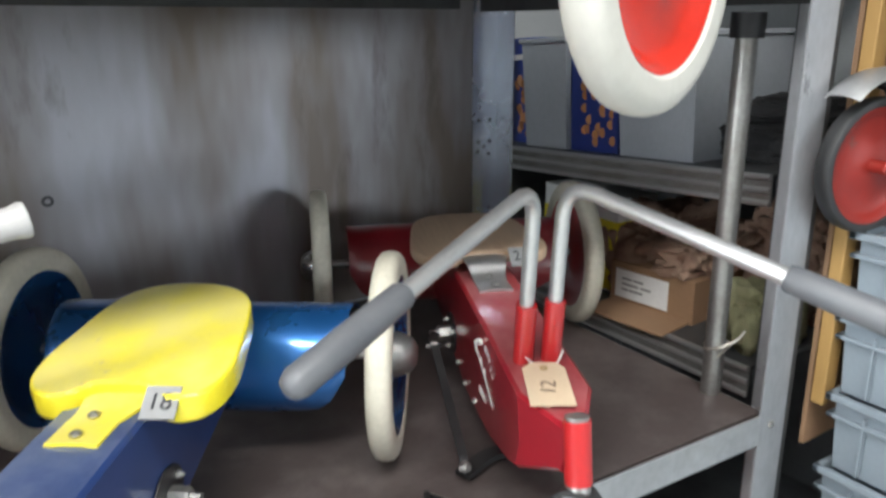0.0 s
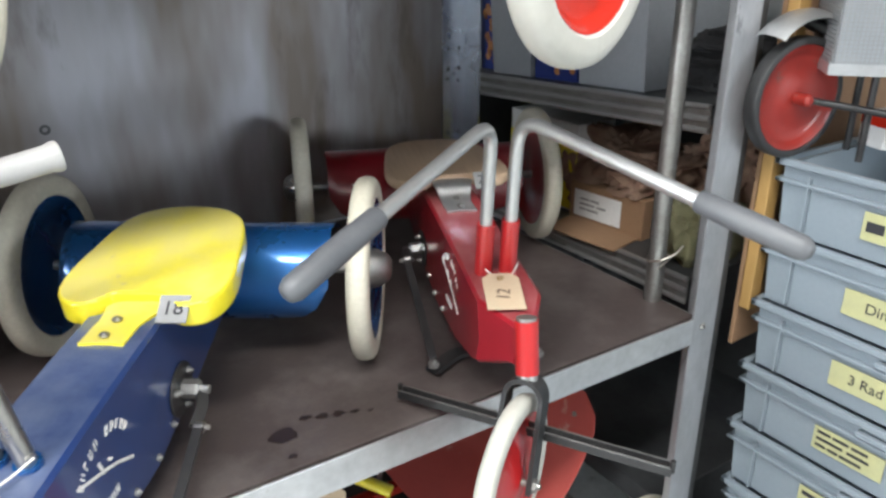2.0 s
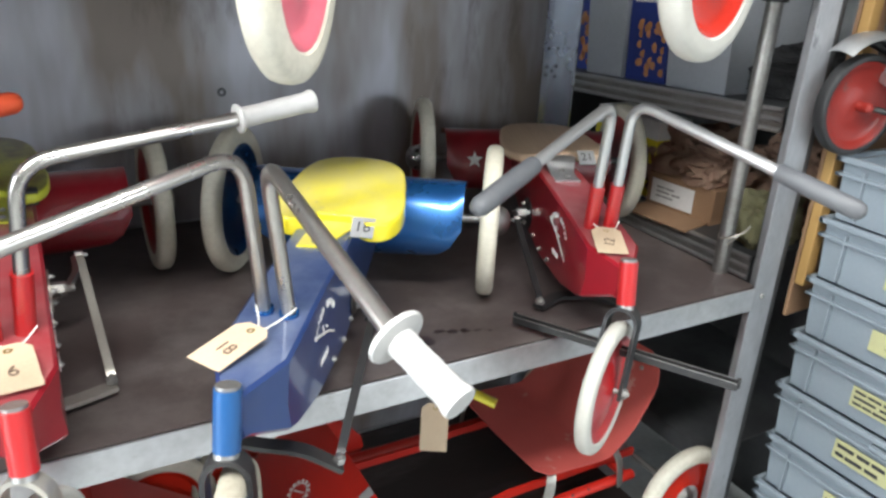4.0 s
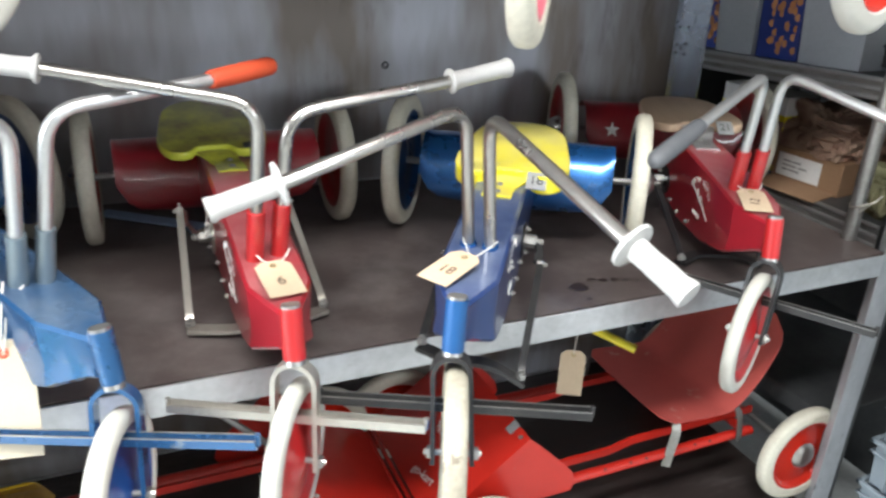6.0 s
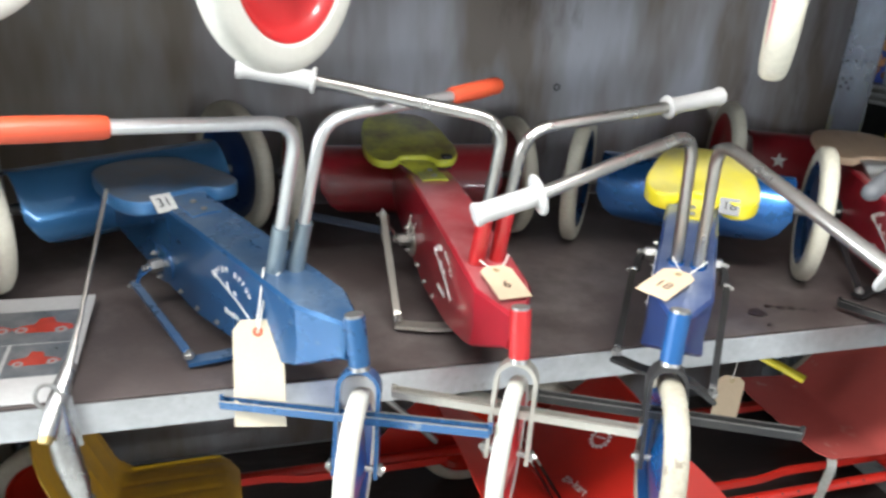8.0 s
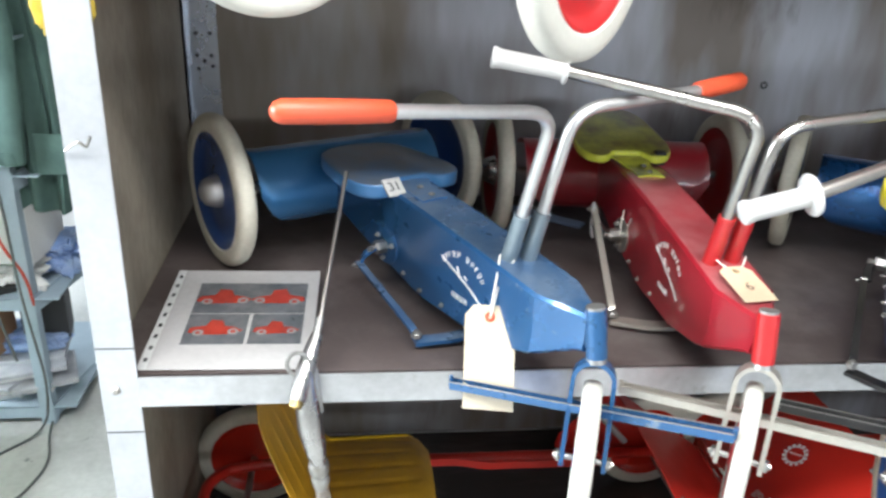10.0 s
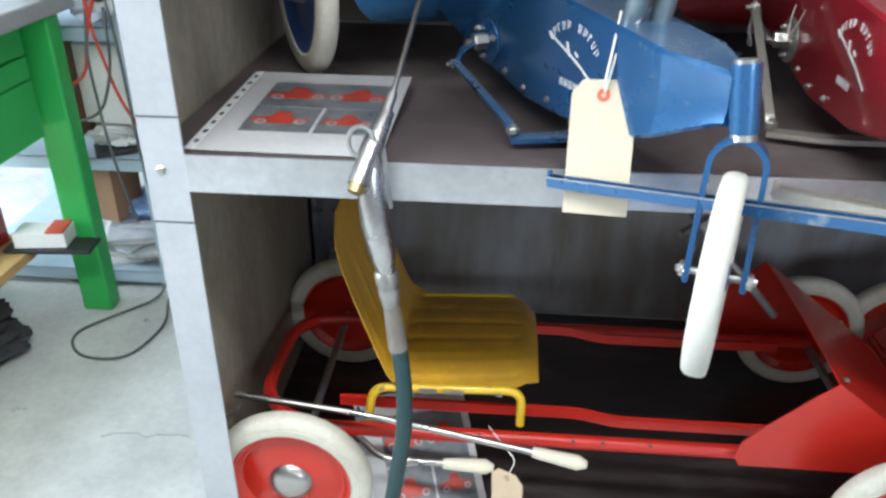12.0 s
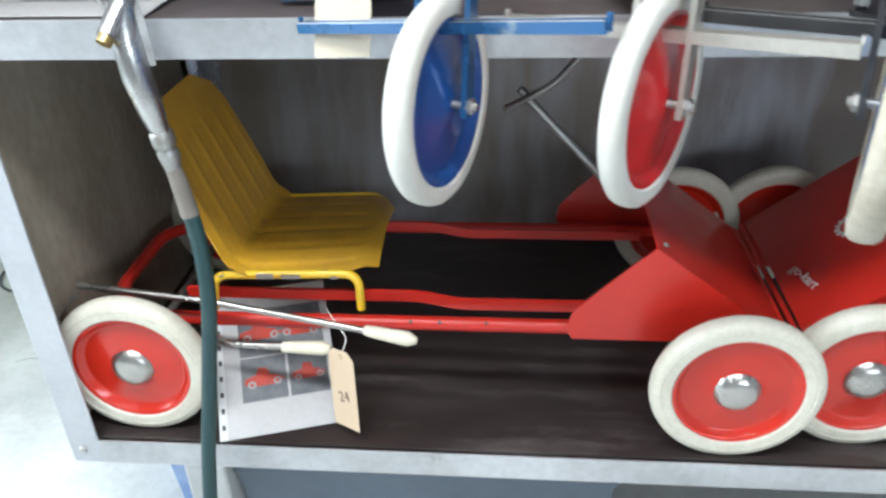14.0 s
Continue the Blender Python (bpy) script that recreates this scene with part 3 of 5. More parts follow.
    return smooth(bm, 18)


def outline_seat(front, length, width):
    """Outline of a saddle-shaped seat, with its tongue, in local xy; front is its front edge's x."""
    pts = []
    half = [(0.095, 0.09), (0.085, 0.15), (0.03, 0.20), (0.00, 0.26), (0.00, 0.33), (0.025, 0.40), (0.08, 0.455), (0.16, 0.49), (0.30, 0.50), (0.50, 0.47), (0.72, 0.43), (0.86, 0.37), (0.95, 0.26), (0.99, 0.13), (1.0, 0.03)]
    fine = []
    for i in range(len(half) - 1):
        p0, p1, p2, p3 = half[max(i - 1, 0)], half[i], half[i + 1], half[min(i + 2, len(half) - 1)]
        for s in range(4):
            t = s / 4
            fine.append(tuple(0.5 * (2 * b + (c - a) * t + (2 * a - 5 * b + 4 * c - d) * t * t + (3 * b - a - 3 * c + d) * t ** 3) for a, b, c, d in zip(p0, p1, p2, p3)))
    fine.append(half[-1])
    for k, w in fine:
        pts.append((front - k * length, w * width))
    for k, w in fine[::-1]:
        pts.append((front - k * length, -w * width))
    return pts


def mark(parent, x, z, y, side, mt, s=1.0):
    """The maker's emblem as plain shapes: an arc of short blocks, a long crossing stroke with a small figure, and a short row below."""
    bm = bmesh.new()
    for i in range(11):
        if i == 5:
            continue
        a = radians(152 - i * 12.5)
        m = pose(0.050 * math.cos(a), 0.036 * math.sin(a), 0, 0, 0, (math.degrees(a) - 90) * 0.8)
        kind = i % 3
        box(bm, (0.0012, 0.0088, 0.0008), (-0.0019, 0, 0), 0, m)
        if kind != 1:
            box(bm, (0.0030, 0.0012, 0.0008), (0.0003, -0.0038 if kind == 0 else 0.0038, 0), 0, m)
        if kind != 2:
            box(bm, (0.0012, 0.0060, 0.0008), (0.0019, 0.0012, 0), 0, m)
    tube(bm, [(-0.050, 0.020, 0), (-0.030, 0.0125, 0), (0.0, 0.002, 0), (0.020, -0.006, 0), (0.050, -0.022, 0)], 0, flat=(0.0013, 0.0004), side=(0, 1, 0))
    box(bm, (0.0035, 0.016, 0.0008), (-0.004, 0.012, 0), 0, pose(0, 0, 0, 0, 0, 24))
    box(bm, (0.0075, 0.0028, 0.0008), (0.004, 0.010, 0), 0, pose(0, 0, 0, 0, 0, -30))
    for i in range(4):
        box(bm, (0.0013, 0.0085, 0.0008), (-0.0195 + i * 0.0095, -0.029, 0), 0)
        box(bm, (0.0013, 0.0085, 0.0008), (-0.0150 + i * 0.0095, -0.029, 0), 0)
        box(bm, (0.0042, 0.0013, 0.0008), (-0.0172 + i * 0.0095, -0.029 + (0.0036, 0, -0.0036, 0.001)[i], 0), 0)
    ob = part("emblem", bm, mt, parent, "white painted emblem")
    ob.matrix_basis = Matrix.Translation((x, side * (y + 0.0006), z)) @ pose(0, 0, 0, 90, 0, 180 if side > 0 else 0) @ Matrix.Scale(s, 4)


def string_loop(parent, points, r=0.0012):
    return part("string", rod(points, r, 0.012, 6), M["string"], parent)


def tag_card(parent, m, w, h, mt, text="", hole=None, turn=0.0):
    c = w * 0.22
    bm = plate([(-w / 2, -h), (w / 2, -h), (w / 2, -c), (w / 2 - c, 0), (-w / 2 + c, 0), (-w / 2, -c)], 0.0008)
    ob = part("tag", bm, mt, parent, "punched card tag")
    ob.matrix_basis = m
    bm = bmesh.new()
    lathe(bm, [(0.0022, 0.0012), (0.0035, 0.0014), (0.005, 0.0010)], 14, Matrix.Translation((0, -0.012, 0)))
    part("eyelet", bm, hole or M["brass"], ob)
    if text:
        writing("number", text, min(w * 0.5, 0.028), pose(0, -h * 0.6, 0.0012, 0, 0, turn), M["brown_ink"], ob)
    return ob


# ---- rowing tricycles ----
SEAT_FACE = Matrix(((0, -0.6, -0.8, 0), (1, 0, 0, 0), (0, -0.8, 0.6, 0), (0, 0, 0, 1)))


def trike(label, head, theta, hz, body, drum, disc, seat, fork_mt, bar_mt, lever_mt, grip_mt, sleeve_mt, rear_r, axle, steer, levers, bar, seat_at, seat_size,
          hub_mt, guard, tag, number, tyre_f="tyre_white", sleeve_len=0.085, seat_thick=0.018, seat_tilt=0.0, level=S, parts_mt="dull_steel", grip_r=0.0135, apron_z=0.140, seat_y=0.0, rear_y=0.0, yoke=0.112, pin=None, foot_x=-0.25, drop=0.0, strap=0.025, base=0.745, front_r=0.115, front_w=0.0245, crank_x=-0.475):
    m0 = pose(head[0], head[1], level, 0, 0, theta - 90)
    inv = m0.inverted()
    L = lambda p: inv @ Vector(p)
    root = thing("rowing_tricycle", m0, label, "tricycle", "rowing tricycles on the shelves")
    dz = hz - 0.167
    lift = lambda x: dz * max(0.0, 1 + x / base)
    st = [(-0.004, 0.158, 0.100, 0.0145, 0.0125, 0.0150), (-0.016, 0.159, 0.097, 0.0175, 0.0145, 0.0180), (-0.046, 0.163, 0.083, 0.0315, 0.0275, 0.0315), (-0.078, 0.167, 0.068, 0.0455, 0.0420, 0.0460), (-0.11, 0.171, 0.056, 0.046), (-0.20, 0.182, 0.036, 0.046), (-0.33, 0.196, 0.034, 0.047),
          (-0.45, 0.206, 0.062, 0.047), (-0.60, 0.208, 0.105, 0.047), (-0.69, 0.205, 0.12, 0.047)]
    st = [(x * (1.0 if x > -0.1 else 1.0 + 0.12 * min(1.0, (-x - 0.1) / 0.3)), zt + lift(x), zb + lift(x), *ws) for x, zt, zb, *ws in st]
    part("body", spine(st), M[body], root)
    top = lambda x: float(np.interp(-x, [-s[0] for s in st], [s[1] for s in st]))
    # head tube
    hb = Vector((0.012, 0, hz - 0.070))
    ht = Vector((-0.002, 0, hz))
    ax = (ht - hb).normalized()
    part("head_tube", rod([hb, ht], 0.0155, segs=24), M[{"navy": "mid_blue", "red": "scarlet"}.get(body, body)], root)
    part("head_cap", rod([ht, ht + ax * 0.004], 0.0135, segs=20), M["dull_steel"], root, "dull steel cap")
    # rear apron
    rows = []
    for k in range(33):
        row = []
        for i in range(21):
            y = -0.205 + 0.41 * i / 20
            low = -62 + 26 * (abs(y) / 0.205) ** 1.3 + 46 * max(0.0, (abs(y) - 0.150) / 0.055) ** 2
            aa = radians(130 + (low - 130) * k / 32)
            bb = aa - radians(27)
            cu, su = math.copysign(abs(math.cos(bb)) ** 0.8, math.cos(bb)) * 0.080, math.copysign(abs(math.sin(bb)) ** 0.8, math.sin(bb)) * 0.080
            row.append((-base - 0.003 + cu * 0.891 - su * 0.454, y + rear_y, apron_z + 0.96 * (cu * 0.454 + su * 0.891)))
        rows.append(row)
    part("rear_apron", shell(rows, 0.0025), M[drum], root)
    part("rear_axle", rod([(-base, rear_y - 0.275, rear_r), (-base, rear_y + 0.275, rear_r)], 0.008), M["dull_steel"], root)
    for sgn in (-1, 1):
        wheel(root, (-base, rear_y + sgn * 0.256, rear_r), (0, sgn, 0), rear_r, 0.034, M[disc], M["tyre"], M[hub_mt], "rear_wheel", 0.030, 0.034, 0.76)
    # seat on its tongue
    sx, sz = seat_at
    ln, wd = seat_size
    ms = Matrix.Translation((sx, seat_y, sz)) @ pose(0, 0, 0, 0, seat_tilt, 0)
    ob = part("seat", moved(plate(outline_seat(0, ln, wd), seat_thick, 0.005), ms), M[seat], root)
    tl = 0.068
    line = fillet([(sx - 0.03, 0, sz + seat_thick * 0.75), (sx - 0.004, 0, sz + seat_thick * 0.6), (sx + 0.016, 0, top(sx + 0.02) + 0.004), (sx + tl, 0, top(sx + tl) + 0.004)], 0.016, 5)
    flare = lambda x: 0.026 + 0.012 * min(1.0, max(0.0, (sx + 0.024 - x) / 0.04)) ** 1.5
    tb = shell([[(p.x, seat_y * min(1.0, max(0.0, (sx + 0.03 - p.x) / 0.05)) + v * flare(p.x), p.z + (0.0 if abs(v) < 0.9 else -0.0015)) for v in (-1, -0.9, -0.4, 0.4, 0.9, 1)] for p in line], 0.003)
    tongue = part("seat_tongue", tb, M["alu"] if seat == "seat_wood" else M[seat], root)
    for k in (0.020, 0.056):
        nut(tongue, (sx + k, 0, top(sx + k) + 0.006), (0, 0, 1), M["dull_steel"], 0.006, 0.003, "rivet")
    if number:
        stk = part("sticker", boxes(((0.036, 0.003, 0.036), (0, 0, 0))), M["white_sticker" if body == "light_blue" else "grey_sticker"], root, "small number sticker")
        stk.matrix_basis = Matrix.Translation((sx + 0.006, seat_y + wd * 0.24 * (-1 if body == "light_blue" else 1), sz + seat_thick * 0.80)) @ SEAT_FACE
        writing("number", number, 0.026, pose(0, -0.0018, 0, 90), M["ink"], stk)
    for sgn in (-1, 1):
        for x in (-0.415, -0.360, -0.295):
            nut(root, (x, sgn * 0.0465, float(np.interp(-x, [-s[0] for s in st], [s[2] for s in st])) + 0.016), (0, sgn, 0), M["dull_steel"], 0.0048, 0.004, "body_bolt")
    # levers in their sleeves
    for (b, k, g0, g1), nm in zip(levers, ("lever", "lever")):
        b, k, g0, g1 = L(b), L(k), L(g0), L(g1)
        b.z = top(b.x) - 0.003
        up = (k - b).normalized()
        lv = part(nm, rod(fillet([b, k, g0], 0.045) + [g0 + (g1 - g0) * 0.9], 0.0092, 0, 16), M[lever_mt], root)
        if sleeve_len:
            part("sleeve", rod([b, b + up * sleeve_len], 0.0128, segs=18), M["scarlet" if sleeve_mt == "red" else sleeve_mt], lv)
        d = (g1 - g0).normalized()
        ln_ = (g1 - g0).length
        r = grip_r
        pts = [g0, g0 + d * 0.004, g0 + d * ln_ * 0.3, g0 + d * ln_ * 0.6, g0 + d * (ln_ - 0.012), g0 + d * (ln_ - 0.004), g1]
        gr = part("grip", rod(pts, r, segs=18, radii=[r * 0.9, r, r * 1.06, r * 1.08, r * 1.04, r * 0.8, r * 0.35] if not guard else [r, r, r * 0.95, r * 1.0, r * 1.0, r * 1.16, r * 1.1]), M[grip_mt], lv)
        if guard:
            q = Matrix.Translation(g0) @ d.to_track_quat("Z", "Y").to_matrix().to_4x4()
            bm = lathe(bmesh.new(), [(0.010, -0.003), (guard, -0.002), (guard + 0.001, 0.0005), (guard, 0.003), (0.012, 0.006)], 26, q)
            part("guard", smooth(bm), M[grip_mt], gr)
    # steering fork, turned by itself
    ax_l = L(axle)
    fu = (inv.to_3x3() @ Vector((math.sin(radians(steer)), -math.cos(radians(steer)), 0))).normalized()
    fn = Vector((-fu.y, fu.x, 0))
    crown = hb - ax * 0.006 + fu * 0.002
    gap = 0.027 if fork_mt == "black_iron" else 0.0305
    fk = part("fork", rod([ax_l - fn * gap + Vector((0, 0, -0.013)), crown - fn * (gap - 0.002) - Vector((0, 0, 0.018)), crown - fn * 0.012, crown + fn * 0.012, crown + fn * (gap - 0.002) - Vector((0, 0, 0.018)),
                           ax_l + fn * gap + Vector((0, 0, -0.013))], 0, 0.020, flat=(0.0150 if fork_mt == "black_iron" else 0.0105, 0.0032), side=fu), M[fork_mt], root)
    part("stem", rod([crown - ax * 0.003, hb + ax * 0.002], 0.014, segs=18), M["dull_steel"], fk, "steel washer and stem")
    part("front_axle", rod([ax_l - fn * (gap + 0.009), ax_l + fn * (gap + 0.009)], 0.0045), M["dull_steel"], fk)
    for sgn in (-1, 1):
        nut(fk, ax_l + fn * sgn * (gap + 0.002), fn * sgn, M["dull_steel" if fork_mt == "black_iron" else "chrome"], 0.0092, 0.007)
    wheel(fk, ax_l, fn, front_r, front_w, M[disc], M[tyre_f], None, "front_wheel", ratio=0.80, cone=0.0145)
    # foot bar
    if bar:
        p, q = L(bar[0]), L(bar[1])
        d = (q - p).normalized()
        flat_side = Vector((d.y, -d.x, 0)).normalized()
        rise = d.cross(flat_side)
        rise = rise if rise.z > 0 else -rise
        mb = Matrix(((d.x, flat_side.x, rise.x, p.x), (d.y, flat_side.y, rise.y, p.y), (d.z, flat_side.z, rise.z, p.z), (0, 0, 0, 1)))
        n_ = (q - p).length
        br = part("foot_bar", moved(boxes(((n_, 0.0016, 0.0125), (n_ / 2, -0.0074, 0), 0.0004), ((n_, 0.0016, 0.0125), (n_ / 2, 0.0074, 0), 0.0004), ((n_, 0.0128, 0.0018), (n_ / 2, 0, -0.0050))), mb), M[bar_mt], root, "channel-section bar")
        worn = M["nickel" if bar_mt != "black_iron" else "dull_steel"]
        for w_ in (-1, 1):
            part("worn_edge", moved(boxes(((n_ - 0.002, 0.0018, 0.0009), (n_ / 2, w_ * 0.0074, 0.0066))), mb), worn, br, "bare worn upper edge")
        part("channel_dust", moved(boxes(((n_ - 0.004, 0.0124, 0.0008), (n_ / 2, 0, -0.0036))), mb), M["channel_dust"], br, "pale dust in the channel")
        part("bar_stop", rod([p + Vector((0, 0, -0.004)), p + Vector((0, 0, 0.013))], 0.0035), M[bar_mt], br)
        part("bar_stop", rod([q + Vector((0, 0, -0.004)), q + Vector((0, 0, 0.013))], 0.0035), M[bar_mt], br)
    # cranks, rods and yoke
    cz, cx = 0.092 + lift(crank_x), crank_x
    for sgn in (-1, 1):
        cp = part("crank_plate", moved(plate([(0.040 * math.cos(a), 0.034 * math.sin(a)) for a in [2 * math.pi * i / 20 for i in range(20)]], 0.003, 0.001),
                                       Matrix.Translation((cx, sgn * 0.0475, cz)) @ pose(0, 0, 0, 90 * (1 if sgn < 0 else -1), 0, 0)), M[bar_mt], root)
        nut(cp, (cx, sgn * 0.051, cz), (0, sgn, 0), M["chrome" if parts_mt != "black_iron" else "dull_steel"], 0.013, 0.022, "crank_nut")
        for a in range(3):
            nut(cp, (cx + 0.028 * math.cos(a * 2.1 + 0.4), sgn * 0.050, cz + 0.024 * math.sin(a * 2.1 + 0.4)), (0, sgn, 0), M["dull_steel"], 0.005, 0.006, "bolt")
        px, py, pz = pin or (cx - 0.02, 0.088, cz - 0.035)
        arm_end = Vector((px, sgn * py, pz))
        mid = Vector(((cx + px) / 2 - 0.004, sgn * (py + 0.001), (cz + pz) / 2))
        arm = part("crank_arm", rod([(cx, sgn * 0.066, cz), (cx, sgn * 0.074, cz), mid, arm_end], 0, 0.01, flat=(0.0072, 0.003)), M[parts_mt if parts_mt != "nickel" else "chrome"], root)
        nut(arm, arm_end, (0, sgn, 0), M["chrome"], 0.0075, 0.012, "pin_nut")
        foot = Vector((foot_x, sgn * yoke, 0.016 - (drop if sgn > 0 else 0.0)))
        part("drive_rod", rod([arm_end + Vector((-0.002, sgn * 0.006, 0.004)), foot + Vector((-0.01, 0, 0.014)), foot], 0, 0.01, flat=(0.0062, 0.0025)), M[parts_mt], root)
        nut(root, foot + Vector((0, 0, 0.004)), (0, 0, 1), M["dull_steel"], 0.009, 0.008, "yoke_bolt")
    part("yoke", rod([(foot_x, -yoke - 0.003, 0.012), (foot_x + strap, -yoke * 0.45, 0.014), (foot_x + strap, yoke * 0.45, 0.014), (foot_x, yoke + 0.003, 0.012 - drop)], 0, 0.02, flat=(0.012, 0.0035)), M[parts_mt], root)
    for sgn in (-1, 1):
        mark(root, -0.245, 0.118 + lift(-0.245), 0.0468, sgn, M["white_paint"], 1.15)
    # tag on its string
    if tag:
        kind, text = tag[:2]
        b0 = L(levers[0][0])
        if kind == "flat":
            z = top(-0.06) + 0.012
            string_loop(root, [(b0.x + 0.01, -0.022, top(b0.x) + 0.012), (b0.x + 0.03, -0.012, top(b0.x) + 0.006), (-0.105, 0.0, z + 0.004), (b0.x + 0.03, 0.016, top(b0.x) + 0.006), (b0.x + 0.01, 0.030, top(b0.x) + 0.014)])
            tag_card(root, Matrix.Translation((-0.118, -0.004, z + 0.006)) @ pose(0, 0, 0, 0, 0, 90 + tag[2]) @ pose(0, 0, 0, 9, 0, 0) , 0.052, 0.086, M["manila"], text, None, tag[3] if len(tag) > 3 else 0.0)
    return root


trike_a = trike("dark red rowing tricycle with a plywood seat and grey grips", (0.604, 0.648), -21.8, 0.186, "red", "dark_red", "scarlet", "seat_wood", "black_iron", "black_iron", "alu", "grip_grey", "red",
      0.146, (0.564, 0.617, 1.066), -60,
      (((0.642, 0.794, 1.280), (0.622, 0.755, 1.513), (0.396, 0.653, 1.458), (0.263, 0.594, 1.425)), ((0.675, 0.780, 1.280), (0.668, 0.757, 1.512), (0.713, 0.496, 1.461), (0.746, 0.373, 1.433))),
      ((0.514, 0.819, 1.110), (0.695, 0.467, 1.122)), (-0.430, 0.225), (0.240, 0.225), "chrome", 0, ("flat", "12", -8, 80), "21", seat_thick=0.020, seat_tilt=3, parts_mt="black_iron", yoke=0.085, pin=(-0.400, 0.085, 0.110), foot_x=-0.185, strap=-0.045)
trike("navy blue rowing tricycle with a yellow seat and white grips", (-0.080, 0.521), -34.8, 0.202, "navy", "blue", "blue", "yellow", "black_iron", "black_iron", "chrome", "grip_white", "blue",
      0.147, (-0.090, 0.488, 1.072), -24,
      (((0.008, 0.673, 1.291), (-0.017, 0.655, 1.511), (-0.296, 0.557, 1.459), (-0.379, 0.557, 1.435)), ((0.034, 0.652, 1.291), (-0.002, 0.616, 1.510), (0.000, 0.290, 1.454), (0.022, 0.222, 1.426))),
      ((-0.245, 0.595, 1.130), (0.087, 0.425, 1.135)), (-0.435, 0.204), (0.255, 0.212), "dull_steel", 0.026, ("flat", "18", -28), "18", sleeve_len=0.008, seat_thick=0.034, seat_tilt=8, seat_y=0.012, crank_x=-0.452, parts_mt="black_iron", tyre_f="tyre_dirty", pin=(-0.400, 0.080, 0.085), yoke=0.082, foot_x=-0.180, drop=0.040, front_r=0.126, front_w=0.032)
trike_c = trike("red rowing tricycle with a dusty lime seat and white grips", (-0.279, 0.607), -1.2, 0.180, "red", "red", "scarlet", "lime", "nickel", "nickel", "chrome", "grip_white", "red",
      0.138, (-0.286, 0.584, 1.044), -31,
      (((-0.296, 0.762, 1.258), (-0.287, 0.712, 1.515), (-0.542, 0.816, 1.550), (-0.647, 0.833, 1.564)), ((-0.259, 0.769, 1.269), (-0.243, 0.743, 1.493), (0.017, 0.787, 1.517), (0.123, 0.801, 1.532))),
      ((-0.440, 0.684, 1.103), (-0.129, 0.493, 1.122)), (-0.560, 0.215), (0.245, 0.195), "chrome", 0.018, ("flat", "6", 6), "", seat_tilt=10, seat_y=-0.024, apron_z=0.132, parts_mt="nickel", pin=(-0.513, 0.093, 0.136), foot_x=-0.285)
trike("light blue rowing tricycle with orange grips and blue seat", (-0.509, 0.646), 28.8, 0.168, "light_blue", "gloss_blue", "royal_blue", "dusty_blue", "light_blue", "light_blue", "alu", "grip_orange", "steel_blue",
      0.148, (-0.512, 0.606, 1.034), -20,
      (((-0.606, 0.792, 1.265), (-0.575, 0.730, 1.511), (-0.797, 0.637, 1.530), (-0.933, 0.579, 1.541)), ((-0.574, 0.797, 1.269), (-0.537, 0.762, 1.508), (-0.331, 0.840, 1.522), (-0.224, 0.911, 1.527))),
      ((-0.692, 0.730, 1.086), (-0.347, 0.513, 1.140)), (-0.462, 0.190), (0.250, 0.225), "alu", 0, None, "31", parts_mt="light_blue", seat_thick=0.026, foot_x=-0.272, seat_y=0.008, front_w=0.028)

tape = part("tape", boxes(((0.016, 0.022, 0.027), (0, 0, 0), 0.002)), M["black_plastic"], trike_c, "scrap of black tape on the seat's lip")
tape.matrix_basis = pose(-0.572, 0.042, 0.226, 0, 10, 0)
# White strip modelled in place of the crank arm's bright reflection.
part("strap", rod([(-0.512, -0.100, 0.150), (-0.500, -0.102, 0.128), (-0.505, -0.103, 0.104), (-0.492, -0.100, 0.086), (-0.515, -0.098, 0.082)], 0, 0.008, flat=(0.0055, 0.0012), side=(1, 0, 0)), M["white_sticker"], trike_c, "white strip standing in for the bright reflection on the crank arm")
string_loop(trike_c, [(-0.470, -0.052, 0.150), (-0.455, -0.060, 0.125), (-0.440, -0.064, 0.108), (-0.430, -0.058, 0.125), (-0.425, -0.052, 0.150)])
star = plate([((0.021 if i % 2 == 0 else 0.009) * math.sin(i * math.pi / 5), (0.021 if i % 2 == 0 else 0.009) * math.cos(i * math.pi / 5)) for i in range(10)], 0.0008)
sp = part("star", star, M["white_paint"], trike_a, "small white painted star")
ang = radians(18)
sp.matrix_basis = Matrix.Translation((-0.748 + 0.0838 * math.cos(ang), -0.138, 0.140 + 0.0778 * math.sin(ang))) @ Matrix(((0, -math.sin(ang), math.cos(ang), 0), (1, 0, 0, 0), (0, math.cos(ang), math.sin(ang), 0), (0, 0, 0, 1)))

tag31 = thing("shipping_tag", Matrix.Identity(4), "large blank cream card tag on a cotton string", "tag")
bm = plate([(-0.039, -0.160), (0.039, -0.160), (0.039, -0.016), (0.026, 0.0), (-0.026, 0.0), (-0.039, -0.016)], 0.0009)
card = part("card", bm, M["cream_card"], tag31)
card.matrix_basis = pose(-0.634, 0.7605, 1.205, 68, 0, -22) @ pose(0, 0, 0, 0, 0, 7)
bm = lathe(bmesh.new(), [(0.003, 0.0013), (0.005, 0.0016), (0.008, 0.0012)], 18, Matrix.Translation((0, -0.018, 0)))
part("eyelet", bm, M["grip_orange"], card, "orange paper eyelet")
part("string", rod([(-0.622, 0.779, 1.281), (-0.628, 0.762, 1.250), (-0.635, 0.752, 1.207), (-0.634, 0.7510, 1.190), (-0.624, 0.762, 1.238), (-0.595, 0.783, 1.278)], 0.0014, 0.006, 6), M["string"], tag31)

